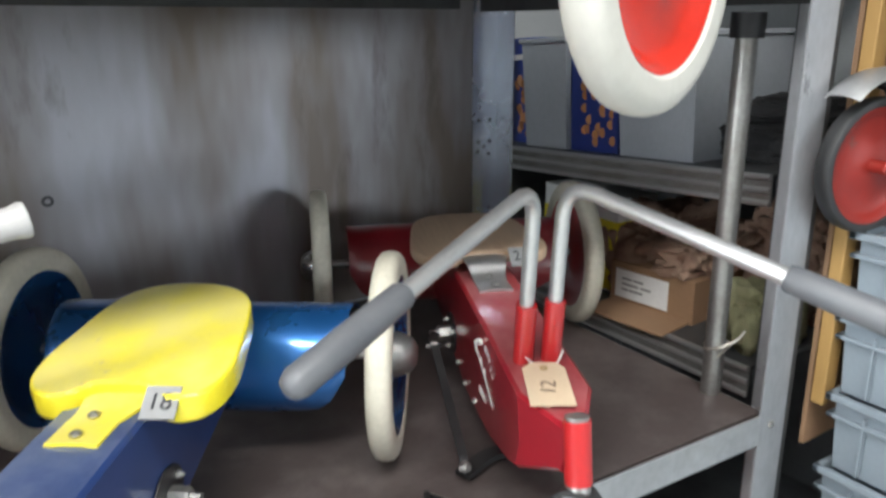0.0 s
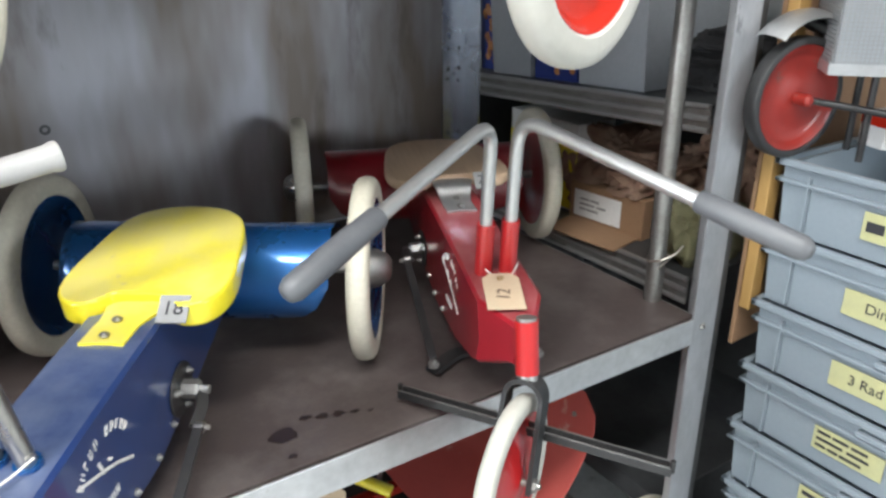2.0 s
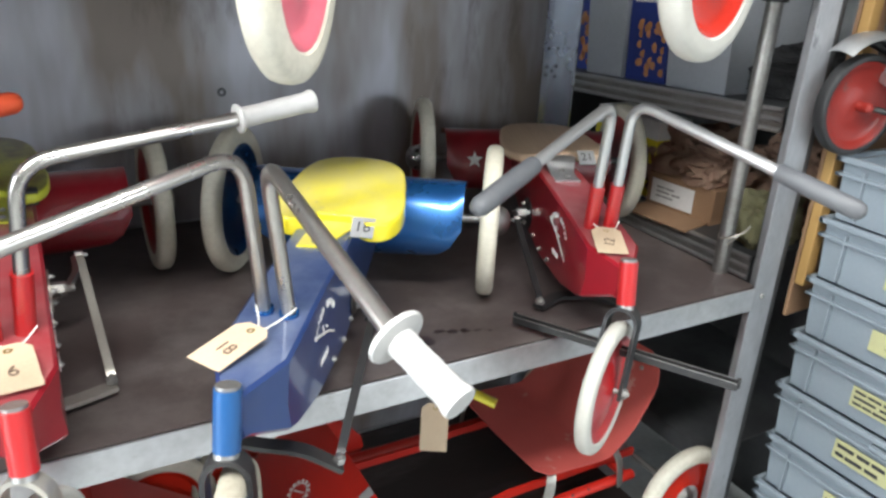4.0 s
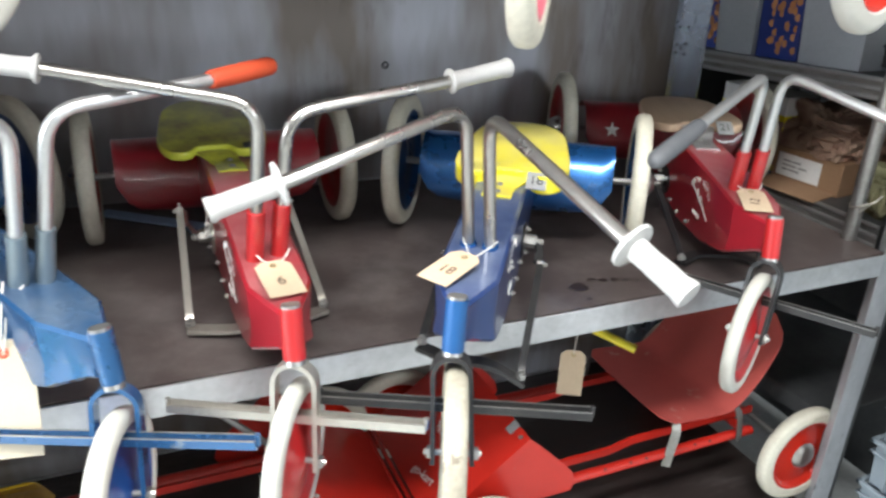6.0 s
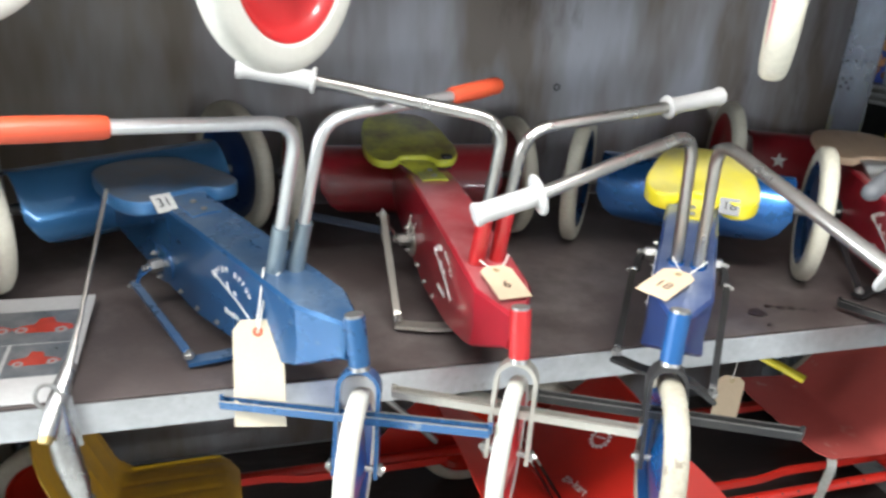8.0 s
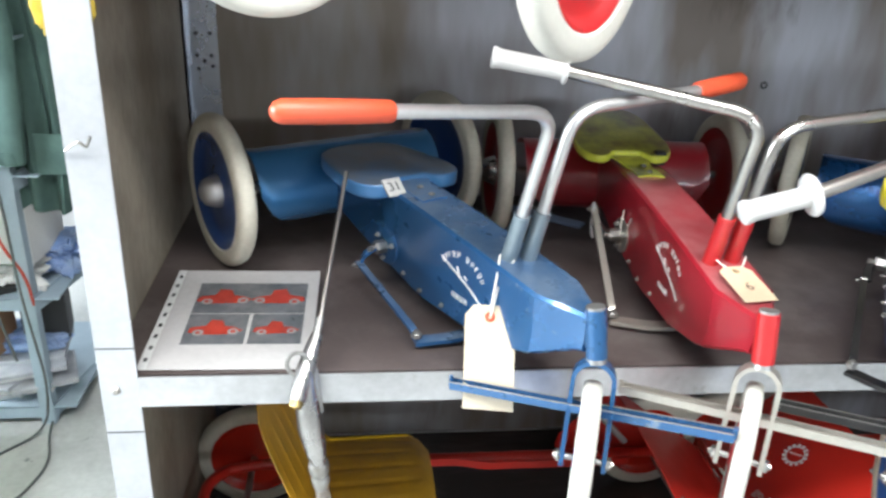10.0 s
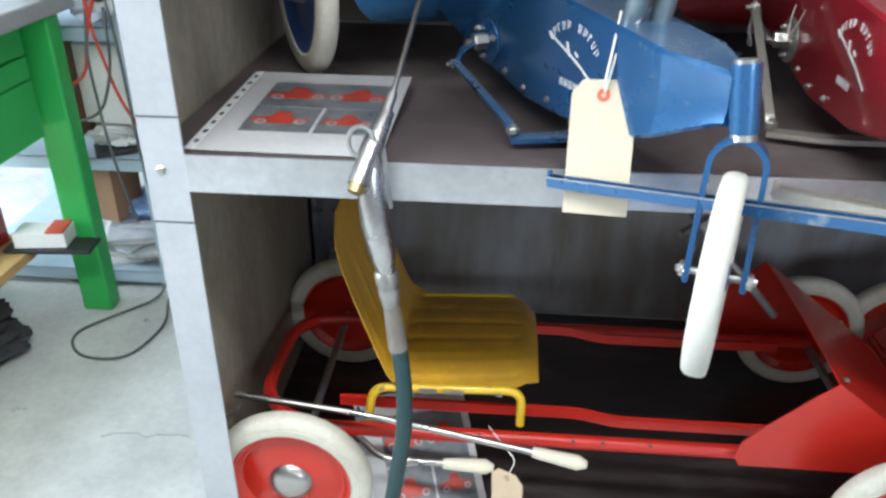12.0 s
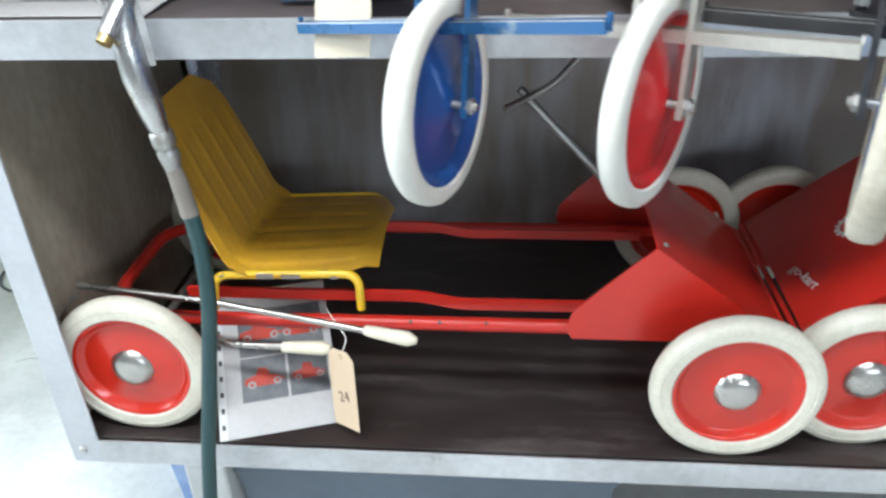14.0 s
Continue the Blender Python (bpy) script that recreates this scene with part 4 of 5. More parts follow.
# printed sheets in plastic sleeves
def photo_sheet(m, w, h, label):
    root = thing("printed_sheet", m, label, "document")
    part("sleeve", boxes(((w, h, 0.0012), (0, h / 2, 0.0006))), M["sleeve"], root)
    part("binding_strip", boxes(((0.014, h, 0.0016), (-w / 2 + 0.005, h / 2, 0.0009))), M["socket_grey"], root)
    for k in range(9):
        part("punched_hole", boxes(((0.006, 0.010, 0.0004), (-w / 2 + 0.006, h * (0.08 + k * 0.105), 0.0019))), M["black_plastic"], root)
    iw = w * 0.74
    for nm, sx, sy, cx, cy in (("photo", iw, h * 0.33, 0.014, h * 0.68), ("photo", iw * 0.52, h * 0.29, 0.014 - iw * 0.24, h * 0.36), ("photo", iw * 0.45, h * 0.29, 0.014 + iw * 0.275, h * 0.36)):
        ph = part(nm, boxes(((sx, sy, 0.0005), (cx, cy, 0.0016))), M["photo_dark"], root, "small colour photo")
        n_sub = 2 if sx > 0.1 else 1
        for i in range(n_sub):
            ux = cx + (i - 0.5) * sx * 0.48 if n_sub == 2 else cx
            k = sx * (0.25 if n_sub == 2 else 0.44)
            ol = [(-1.0, -0.25), (-0.55, -0.42), (0.7, -0.38), (1.0, -0.12), (0.65, 0.10), (0.30, 0.16), (0.18, 0.55), (-0.25, 0.62), (-0.40, 0.20), (-0.95, 0.05)]
            sub = part("photo_subject", moved(plate([(x * k * (1 - 2 * i), y * k) for x, y in ol], 0.0003), Matrix.Translation((ux, cy, 0.0019))), M["photo_red"], ph)
            for wx, wy in ((-0.62, -0.30), (0.66, -0.22)):
                bm = lathe(bmesh.new(), [(k * 0.10, 0.0004), (k * 0.20, 0.0004), (k * 0.205, 0)], 12, Matrix.Translation((ux + wx * k * (1 - 2 * i), cy + wy * k, 0.0022)))
                part("photo_wheel", bm, M["grey_sticker"], ph)
    return root


photo_sheet(pose(-1.036, 0.770, S + 0.002, 3, 0, -1), 0.258, 0.315, "printed photo sheet in a clear punched sleeve on the board")
photo_sheet(pose(-0.832, 0.792, LOW + 0.002, 28, 0, 17), 0.215, 0.300, "printed photo sheet in a clear sleeve leaning on the kart")


# ---- pedal karts on the lower board ----
def kart(label, m, base, hood_x, loop):
    root = thing("pedal_kart", m, label, "pedal kart", "pedal karts on the lower board")
    r = 0.138
    kart_red = M["hood_red"]
    for x, nm in ((0, "rear_wheel"), (base, "front_wheel")):
        for sgn in (-1, 1):
            wheel(root, (x, sgn * (0.277 if x and loop else 0.262), r), (0, sgn, 0), r, 0.036, M["orange_red"], M["tyre"], M["chrome"], nm, 0.034, 0.014, 0.74, True, cone=0.0125)
        part("axle", rod([(x, -0.25, r), (x, 0.25, r)], 0.008), M["dull_steel"], root)
    for sgn in (-1, 1):
        part("side_rail", rod([(-0.045 if loop else 0.10, sgn * (0.15 if loop else 0.175), 0.185 if loop else 0.178), (0.02 if loop else 0.15, sgn * 0.175, 0.178), (base * 0.98, sgn * 0.175, 0.178)], 0.0125, 0.04, 14), kart_red, root)
        for hx in (0.26, 0.31, 0.47, 0.52, 0.60):
            hm = Matrix.Translation((hx * base, sgn * (0.175 + 0.0125 * 0.72), 0.178 + 0.0125 * 0.70)) @ Vector((0, sgn * 0.72, 0.70)).to_track_quat("Z", "Y").to_matrix().to_4x4()
            part("rail_hole", lathe(bmesh.new(), [(0, 0.0004), (0.0032, 0.0004), (0.0036, -0.0008)], 10, hm), M["black_plastic"], root)
        part("drive_bar", rod([(0.06, sgn * 0.13, 0.205), (base * 0.48, sgn * 0.13, 0.205), (base * 0.55, sgn * 0.13, 0.190), (base * 0.9, sgn * 0.13, 0.190)], 0, 0.02, flat=(0.004, 0.010)), kart_red, root)
    if loop:
        part("rear_tube", rod([(-0.045, -0.15, 0.185), (-0.085, -0.10, 0.19), (-0.085, 0.10, 0.19), (-0.045, 0.15, 0.185)], 0.0125, 0.05, 14), kart_red, root)
    else:
        part("rear_stay", rod([(0.12, -0.175, 0.178), (0.005, -0.195, 0.145)], 0.0105, 0, 12), kart_red, root)
        part("rear_tube", rod([(0.12, -0.175, 0.178), (0.12, 0.175, 0.178)], 0.0115, 0, 14), kart_red, root)
    h0, h1 = hood_x
    hood = part("hood", shell([[(x, y, z + 0.006 * (1 - (y / 0.2) ** 2)) for y in (-0.20, -0.13, -0.06, 0, 0.06, 0.13, 0.20)] for x, z in
                               [(h0 + (h1 - h0) * t, 0.352 - 0.178 * t) for t in (0, 0.2, 0.4, 0.6, 0.8, 1.0)]], 0.002), kart_red, root)
    part("front_bar", rod([(h1 + 0.0065, -0.196, 0.168), (h1 + 0.0065, 0.196, 0.168)], 0.0055, segs=12), kart_red, root)
    for sgn in (-1, 1):
        ol = [(h0 - 0.125, 0.172), (h0 - 0.135, 0.19), (h0 - 0.128, 0.222), (h0 - 0.10, 0.255), (h0 - 0.03, 0.325), (h0, 0.352), (h1, 0.174), (h1 - 0.01, 0.17)]
        part("hood_side", moved(plate([(x, z) for x, z in ol], 0.002), Matrix.Translation((0, sgn * 0.20 + 0.001, 0)) @ pose(0, 0, 0, 90)), kart_red, root)
        nut(hood, (h0 + 0.015, sgn * 0.185, 0.349), (0.3, 0, 1), M["dull_steel"], 0.006, 0.003, "rivet")
    if loop:
        return root
    bm = bmesh.new()
    for i in range(14):
        a = 2 * math.pi * i / 14
        box(bm, (0.006, 0.007, 0.001), (0.027 * math.cos(a), 0.027 * math.sin(a), 0), 0)
    for i in range(16):
        a = 2 * math.pi * i / 16
        box(bm, (0.003, 0.0095, 0.001), (0, 0, 0), 0, pose(0.022 * math.cos(a), 0.022 * math.sin(a), 0, 0, 0, math.degrees(a)))
    box(bm, (0.030, 0.003, 0.001), (0, 0.002, 0), 0, pose(0, 0, 0, 0, 0, 30))
    slope = math.degrees(math.atan2(0.178, h1 - h0))
    em = part("emblem", bm, M["white_paint"], hood, "white cog-shaped emblem")
    ss, cs = math.sin(radians(slope)), math.cos(radians(slope))
    face = Matrix(((0, -cs, ss, 0), (1, 0, 0, 0), (0, ss, cs, 0), (0, 0, 0, 1)))
    em.matrix_basis = Matrix.Translation((h0 + (h1 - h0) * 0.46, 0.0, 0.352 - 0.178 * 0.46 + 0.0085)) @ face
    writing("lettering", "go-kart", 0.028, Matrix.Translation((h0 + (h1 - h0) * 0.85, 0.07, 0.352 - 0.178 * 0.85 + 0.0080)) @ face @ pose(0, 0, 0, 0, 0, 12), M["white_paint"], hood, "white painted lettering")
    return root


k1 = kart("red pedal kart with an ochre sheet seat", pose(-1.08, 1.065, LOW), 1.015, (0.88, 1.115), True)
k2 = kart("red pedal kart with a dull red curved seat", pose(1.095, 1.088, LOW, 0, 0, 180), 0.945, (0.80, 1.03), False)
# ochre sheet seat on a tube frame
rows = []
for k in range(22):
    t = k / 21
    row = []
    for i in range(51):
        v = -1 + 2 * i / 50
        if t < 0.5:
            u = t / 0.5
            half = 0.164 - 0.022 * (1 - u) ** 2 + (0 if u > 0.15 else -0.03 * (1 - u / 0.15))
            x, z = 0.415 - 0.235 * u, 0.272 + 0.012 * (1 - u) - (0.016 if u < 0.08 else 0.0)
        elif t < 0.62:
            u = (t - 0.5) / 0.12
            half = 0.164
            x, z = 0.18 - 0.030 * math.sin(u * 1.2), 0.272 + 0.030 * (1 - math.cos(u * 1.35))
        else:
            u = (t - 0.62) / 0.38
            half = 0.164 - 0.03 * u * u - (0.065 * ((u - 0.78) / 0.22) ** 2 if u > 0.78 else 0)
            x, z = 0.152 - 0.095 * u, 0.295 + 0.255 * u
        groove = 0.0032 * (0.5 - 0.5 * math.cos(v * math.pi * 6)) ** 12 if 0.06 < t < 0.9 else 0
        row.append((x + (groove if t > 0.58 else 0), v * half, z + (0.006 - 0.020 * v * v if t < 0.5 else 0.0) - (groove if t <= 0.58 else 0)))
    rows.append(row)
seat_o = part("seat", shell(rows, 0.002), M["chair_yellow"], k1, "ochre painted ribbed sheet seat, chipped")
for x, w_, h_ in ((0.222, 0.030, 0.011), (0.268, 0.034, 0.008), (0.345, 0.012, 0.006)):
    part("paint_chip", boxes(((w_, 0.0012, h_), (x, -0.1652, 0.2625), 0.0004)), M["dull_hose"], seat_o, "dark bare patch on the seat's edge")
for sgn in (-1, 1):
    part("seat_frame", rod([(0.115, sgn * 0.152, 0.185), (0.125, sgn * 0.152, 0.256), (0.385, sgn * 0.152, 0.264), (0.385, sgn * 0.152, 0.19)], 0.008, 0.03, 12), M["frame_yellow"], k1, "yellow tube")
rows = []
for k in range(20):
    t = k / 19
    if t < 0.45:
        u = t / 0.45
        x, z, half = 0.395 - 0.19 * u, 0.270 - 0.012 * u, 0.185 - (0.03 * (1 - u / 0.12) if u < 0.12 else 0)
    else:
        u = (t - 0.45) / 0.55
        x, z, half = 0.205 - 0.12 * math.sin(u * 1.3) - 0.03 * u, 0.258 + 0.235 * u ** 1.5, 0.185 - (0.05 * (u - 0.88) / 0.12 if u > 0.88 else 0)
    rows.append([(x, v * half, z + 0.006 * v * v) for v in [-1 + 2 * i / 12 for i in range(13)]])
hs = part("hood_sticker", boxes(((0.030, 0.024, 0.0008), (0, 0, 0))), M["grey_sticker"], k2, "small grey sticker")
hs.matrix_basis = Matrix.Translation((0.80 + 0.23 * 0.06, 0.145, 0.352 - 0.178 * 0.06 + 0.0075)) @ pose(0, 0, 0, 0, math.degrees(math.atan2(0.178, 0.23)), 0)
part("seat", shell(rows, 0.0025), M["brick_red"], k2, "dull red curved sheet seat")
for sgn in (-1, 1):
    part("seat_bracket", rod([(0.36, sgn * 0.172, 0.268), (0.37, sgn * 0.19, 0.25), (0.385, sgn * 0.19, 0.15)], 0, 0.015, flat=(0.011, 0.002)), M["dull_steel"], k2, "bare steel bracket")
    part("seat_bracket", rod([(0.17, sgn * 0.172, 0.27), (0.165, sgn * 0.19, 0.25), (0.15, sgn * 0.19, 0.17)], 0, 0.015, flat=(0.011, 0.002)), M["dull_steel"], k2, "bare steel bracket")
    nut(k2, (0.10, sgn * 0.15, 0.47), (1, 0, 0.2), M["dull_steel"], 0.006, 0.004, "seat_bolt")
K2 = lambda x, y, z: k2.matrix_world.inverted() @ Vector((x, y, z))
part("steering_handle", rod([K2(0.36, 1.02, 0.965), K2(0.508, 0.844, 0.912)], 0.010, segs=14), M["yellow"], k2, "yellow tube handle")
K = lambda x, y, z: k1.matrix_world.inverted() @ Vector((x, y, z))
bpy.context.view_layer.update()
part("steering_rod", rod([K(-1.188, 0.873, 0.604), K(-0.95, 0.86, 0.585), K(-0.669, 0.835, 0.548), K(-0.60, 0.822, 0.544)], 0.006, 0.03), M["chrome"], k1, "bent chromed brake rod")
part("rod_grip", rod([K(-0.675, 0.836, 0.549), K(-0.66, 0.833, 0.548), K(-0.60, 0.822, 0.544), K(-0.585, 0.819, 0.543)], 0.0115, radii=[0.009, 0.0105, 0.013, 0.006]), M["grip_cream"], k1, "cream plastic grip")
part("steering_rod", rod([K(-1.0, 0.90, 0.52), K(-0.93, 0.845, 0.505), K(-0.80, 0.84, 0.506)], 0.006, 0.02), M["chrome"], k1, "bent chromed brake rod")
part("rod_grip", rod([K(-0.825, 0.84, 0.506), K(-0.81, 0.84, 0.506), K(-0.752, 0.838, 0.507), K(-0.738, 0.837, 0.507)], 0.0115, radii=[0.009, 0.0105, 0.013, 0.006]), M["grip_cream"], k1, "cream plastic grip")
part("brake_band", rod([(0.150 * math.cos(radians(a)), -0.232, 0.138 + 0.150 * math.sin(radians(a))) for a in range(126, 217, 7)], 0, flat=(0.010, 0.0012), side=(0, 1, 0)), M["dull_steel"], k1, "thin grey steel band behind the wheel")
part("steering_column", rod([K(-0.235, 1.085, 0.685), K(-0.42, 1.064, 0.895)], 0.007), M["dull_steel"], k1, "bare steel steering column")
part("steering_handle", rod([K(-0.445, 1.03, 0.872), K(-0.405, 1.06, 0.880), K(-0.363, 1.06, 0.904), K(-0.325, 1.07, 0.945)], 0.006, 0.02), M["dull_steel"], k1, "bare steel handle")
tg = thing("shipping_tag", look((-0.716, 0.812, 0.524), (-0.44, 1.20, 0.46)) @ pose(0, 0, 0, 0, 0, 8), "manila card tag with a handwritten number on a thin string", "tag")
tag_card(tg, Matrix.Identity(4), 0.062, 0.150, M["manila"], "24", None, 14)
part("string", rod([(0, -0.012, 0.001), (0.01, 0.02, -0.01), (-0.06, 0.05, -0.03)], 0.001, 0.01, 6), M["string"], tg)
tg = thing("shipping_tag", pose(0.477, 1.02, 0.815, 90, 0, -30), "blank manila card tag hanging below the board", "tag")
tag_card(tg, Matrix.Identity(4), 0.060, 0.125, M["manila"])
part("string", rod([(0, -0.012, 0.001), (0.004, 0.05, 0.0), (0.0, 0.24, 0.0)], 0.001, 0.0, 6), M["string"], tg)

# ---- wheels overhanging the top board ----
for at, ax, disc, lab in (((0.546, 0.528, 1.734), (0.30, -0.95, 0), "orange_red", "red"), ((0.014, 0.561, 1.722), (0.80, -0.60, 0), "pink", "faded pink"),
                          ((-0.607, 0.567, 1.724), (0.71, -0.71, 0), "scarlet", "red"), ((-0.93, 0.60, 1.755), (0.3, -0.95, 0), "scarlet", "red")):
    root = thing("rowing_tricycle", Matrix.Translation(at), "%s tricycle with its white front wheel overhanging the top board" % lab, "tricycle", "rowing tricycles on the shelves")
    n_ = Vector(ax).normalized()
    wheel(root, (0, 0, 0), n_, 0.118, 0.034, M[disc], M["tyre" if disc == "pink" else "tyre_white"], None, "front_wheel", ratio=0.72)
    fk = part("fork", rod([n_ * 0.03, n_ * 0.028 + Vector((0, 0.01, 0.12)), n_ * 0.012 + Vector((0, 0.02, 0.145)), n_ * -0.012 + Vector((0, 0.02, 0.145)), n_ * -0.028 + Vector((0, 0.01, 0.12)), n_ * -0.03],
                          0, 0.02, flat=(0.010, 0.0028)), M["black_iron"], root)
    part("body", moved(spine([(-0.01, 0.20, 0.15, 0.016), (-0.09, 0.20, 0.10, 0.042), (-0.30, 0.22, 0.06, 0.046), (-0.6, 0.23, 0.10, 0.046)]), pose(0, 0.03, 0, 0, 0, -90)), M["red"], root)

# ---- air gun with its hose ----
gun = thing("air_gun", Matrix.Identity(4), "chromed air blow gun with a long nozzle on a green hose", "air gun")
part("nozzle", rod([(-0.852, 0.990, 1.339), (-0.893, 0.775, 1.163)], 0.0035, segs=10), M["chrome"], gun)
part("nozzle_ferrule", rod([(-0.891, 0.785, 1.172), (-0.898, 0.758, 1.150)], 0.006, segs=12), M["dull_steel"], gun)
part("barrel", rod([(-0.896, 0.765, 1.155), (-0.910, 0.728, 1.122), (-0.923, 0.692, 1.086)], 0.0, segs=16, radii=[0.0095, 0.014, 0.0125]), M["gun_metal"], gun)
part("end_cap", rod([(-0.923, 0.692, 1.086), (-0.926, 0.685, 1.079)], 0.0095, segs=16), M["brass"], gun)
part("handle", rod([(-0.912, 0.722, 1.115), (-0.910, 0.712, 1.075), (-0.906, 0.710, 1.03), (-0.899, 0.713, 0.985), (-0.895, 0.716, 0.955)], 0.0, segs=18, radii=[0.014, 0.0180, 0.0190, 0.0170, 0.0125]), M["gun_metal"], gun)
part("trigger", rod([(-0.902, 0.738, 1.12), (-0.896, 0.730, 1.08), (-0.892, 0.726, 1.04)], 0, 0.01, flat=(0.006, 0.002)), M["dull_steel"], gun)
ring = [(-0.922 + 0.016 * math.cos(2 * math.pi * k / 16), 0.722, 1.130 + 0.020 * math.sin(2 * math.pi * k / 16)) for k in range(17)]
part("hanging_ring", rod(ring, 0.0032, segs=8), M["dull_steel"], gun)
part("coupling", rod([(-0.895, 0.716, 0.958), (-0.895, 0.717, 0.952), (-0.894, 0.718, 0.936), (-0.894, 0.718, 0.930), (-0.893, 0.719, 0.926), (-0.892, 0.720, 0.916), (-0.891, 0.720, 0.900)], 0, segs=16,
                     radii=[0.0115, 0.0160, 0.0160, 0.0120, 0.0145, 0.0145, 0.0105]), M["dull_steel"], gun, "ribbed dull metal coupling")
part("sleeve", rod([(-0.891, 0.720, 0.905), (-0.887, 0.722, 0.87), (-0.882, 0.722, 0.828)], 0, segs=14, radii=[0.0105, 0.0125, 0.0135]), M["dull_hose"], gun, "worn brown plastic sleeve")
part("hose", rod([(-0.882, 0.722, 0.835), (-0.874, 0.716, 0.78), (-0.872, 0.704, 0.70), (-0.895, 0.69, 0.55), (-0.915, 0.66, 0.40), (-0.93, 0.60, 0.12), (-1.0, 0.45, 0.012), (-1.3, 0.2, 0.012)], 0.0118, 0.12, 14), M["hose"], gun, "dark green rubber hose")

# ---- the crates and what stands on them ----
def crate(z, y_shift, text_rows):
    root = thing("storage_crate", pose(1.402, 0.425 + y_shift, z), "grey-blue stacking plastic crate with a handwritten yellow label", "crate", "stack of crates")
    w, l, h = 0.375, 0.575, 0.120
    part("body", open_box(w, l, h, 0.004, 0.006), M["crate"], root)
    rim = bmesh.new()
    W, Ln = 0.40, 0.60
    for zc, hh, o in ((h + 0.006, 0.012, 0.0), (h - 0.026, 0.007, 0.003)):
        for sx, sy, cx, cy in ((W - 2 * o, 0.012, 0, Ln / 2 - 0.006 - o), (W - 2 * o, 0.012, 0, -Ln / 2 + 0.006 + o), (0.012, Ln - 2 * o, W / 2 - 0.006 - o, 0), (0.012, Ln - 2 * o, -W / 2 + 0.006 + o, 0)):
            box(rim, (sx, sy, hh), (cx, cy, zc), 0.002)
    part("rim", rim, M["crate"], root)
    for y in (-0.235, 0.235):
        part("rib", boxes(((0.010, 0.004, h - 0.02), (-w / 2 - 0.005, y, h / 2 - 0.002))), M["crate"], root)
    part("handle_bar", boxes(((0.012, 0.17, 0.010), (-W / 2 + 0.002, -0.02, h - 0.012), 0.002)), M["crate"], root)
    lb = part("label", boxes(((0.0012, 0.125, 0.046), (-w / 2 - 0.0028, 0.075, 0.056))), M["label_yellow"], root, "faded yellow paper label")
    mm = Matrix.Translation((-w / 2 - 0.0040, 0.075, 0.056)) @ Matrix(((0, 0, -1, 0), (-1, 0, 0, 0), (0, 1, 0, 0), (0, 0, 0, 1)))
    if isinstance(text_rows, str):
        writing("handwriting", text_rows, 0.026, mm, M["ink"], lb)
    else:
        bars(text_rows, (0.112, 0.040), mm, M["ink"], lb, "handwriting")
    return root


LAB = [[(0.3, 0.2, 0.4)], [(0.4, 0.3, 0.3), (0.2, 0.4, 0.3)], [(0.25, 0.3, 0.3), (0.5, 0.4), (0.2, 0.2, 0.4)], "3 Rad", "Dim."]
ZC = [1.118 - 0.1335 * i for i in range(8)]
for i, zr in enumerate(ZC):
    crate(zr - 0.132, 0.004 * ((i * 7) % 3 - 1), LAB[3] if i == 0 else LAB[2] if i == 1 else LAB[(i * 2) % 3])
crate(1.2515 - 0.132, 0.0, LAB[4])
crate(1.385 - 0.132, -0.004, LAB[0])

# ---- what stands on the crates ----
old = thing("old_tricycle", pose(1.205, 0.708, 1.387), "old tricycle with a red disc wheel and black tyre", "tricycle")
wn_ = Vector((-0.15, -0.99, 0)).normalized()
wheel(old, (0, 0, 0.099), wn_, 0.099, 0.026, M["old_red"], M["tyre_black"], None, "wheel", ratio=0.86)
part("axle", rod([(0, 0, 0.099), (0.10, -0.14, 0.078), (0.30, -0.42, 0.06)], 0.006, 0.03), M["black_iron"], old)
hubm = lathe(bmesh.new(), [(0.010, 0), (0.010, 0.03), (0.006, 0.034), (0, 0.034)], 16, Matrix.Translation((0, 0, 0.099)) @ wn_.to_track_quat("Z", "Y").to_matrix().to_4x4())
part("hub", smooth(hubm), M["old_red"], old)
rows = []
fw = Vector((-wn_.y, wn_.x, 0))
for k in range(15):
    a = radians(35 + k * 7.5)
    c_ = fw * (0.110 * math.cos(a)) + Vector((0, 0, 0.140 + 0.100 * math.sin(a)))
    rows.append([c_ + wn_ * (v * 0.030) - (fw * math.cos(a) + Vector((0, 0, math.sin(a)))) * (0.012 * v * v) for v in (-1, -0.5, 0, 0.5, 1)])
part("mudguard", shell(rows, 0.0015), M["alu"], old, "dull aluminium mudguard")
part("frame", rod([(0.02, 0.02, 0.22), (0.10, -0.06, 0.17), (0.16, -0.22, 0.07), (0.30, -0.42, 0.055)], 0.010, 0.06), M["black_iron"], old)

ex, ey = Vector((0.69, -0.724, 0)), Vector((0.724, 0.69, 0))
bw, bl, bh = 0.22, 0.145, 0.34
front_corner = Vector((1.200, 0.653, 1.532))
mid = front_corner + ex * bw / 2 + ey * bl / 2
basket = thing("wire_basket", Matrix(((ex.x, ey.x, 0, mid.x), (ex.y, ey.y, 0, mid.y), (0, 0, 1, mid.z), (0, 0, 0, 1))), "galvanised wire-mesh basket standing over the crates", "basket")


def mesh_face(name, width, m):
    bm = bmesh.new()
    nx, nz = int(width / 0.0065), int(bh / 0.0065)
    for i in range(nx + 1):
        box(bm, (0.0016, 0.0016, bh), (-width / 2 + width * i / nx, 0, bh / 2), 0, m)
    for i in range(nz + 1):
        box(bm, (width, 0.0016, 0.0016), (0, -0.001, bh * i / nz), 0, m)
    tagged(part(name, bm, M["wire"], basket), kind="stuff")


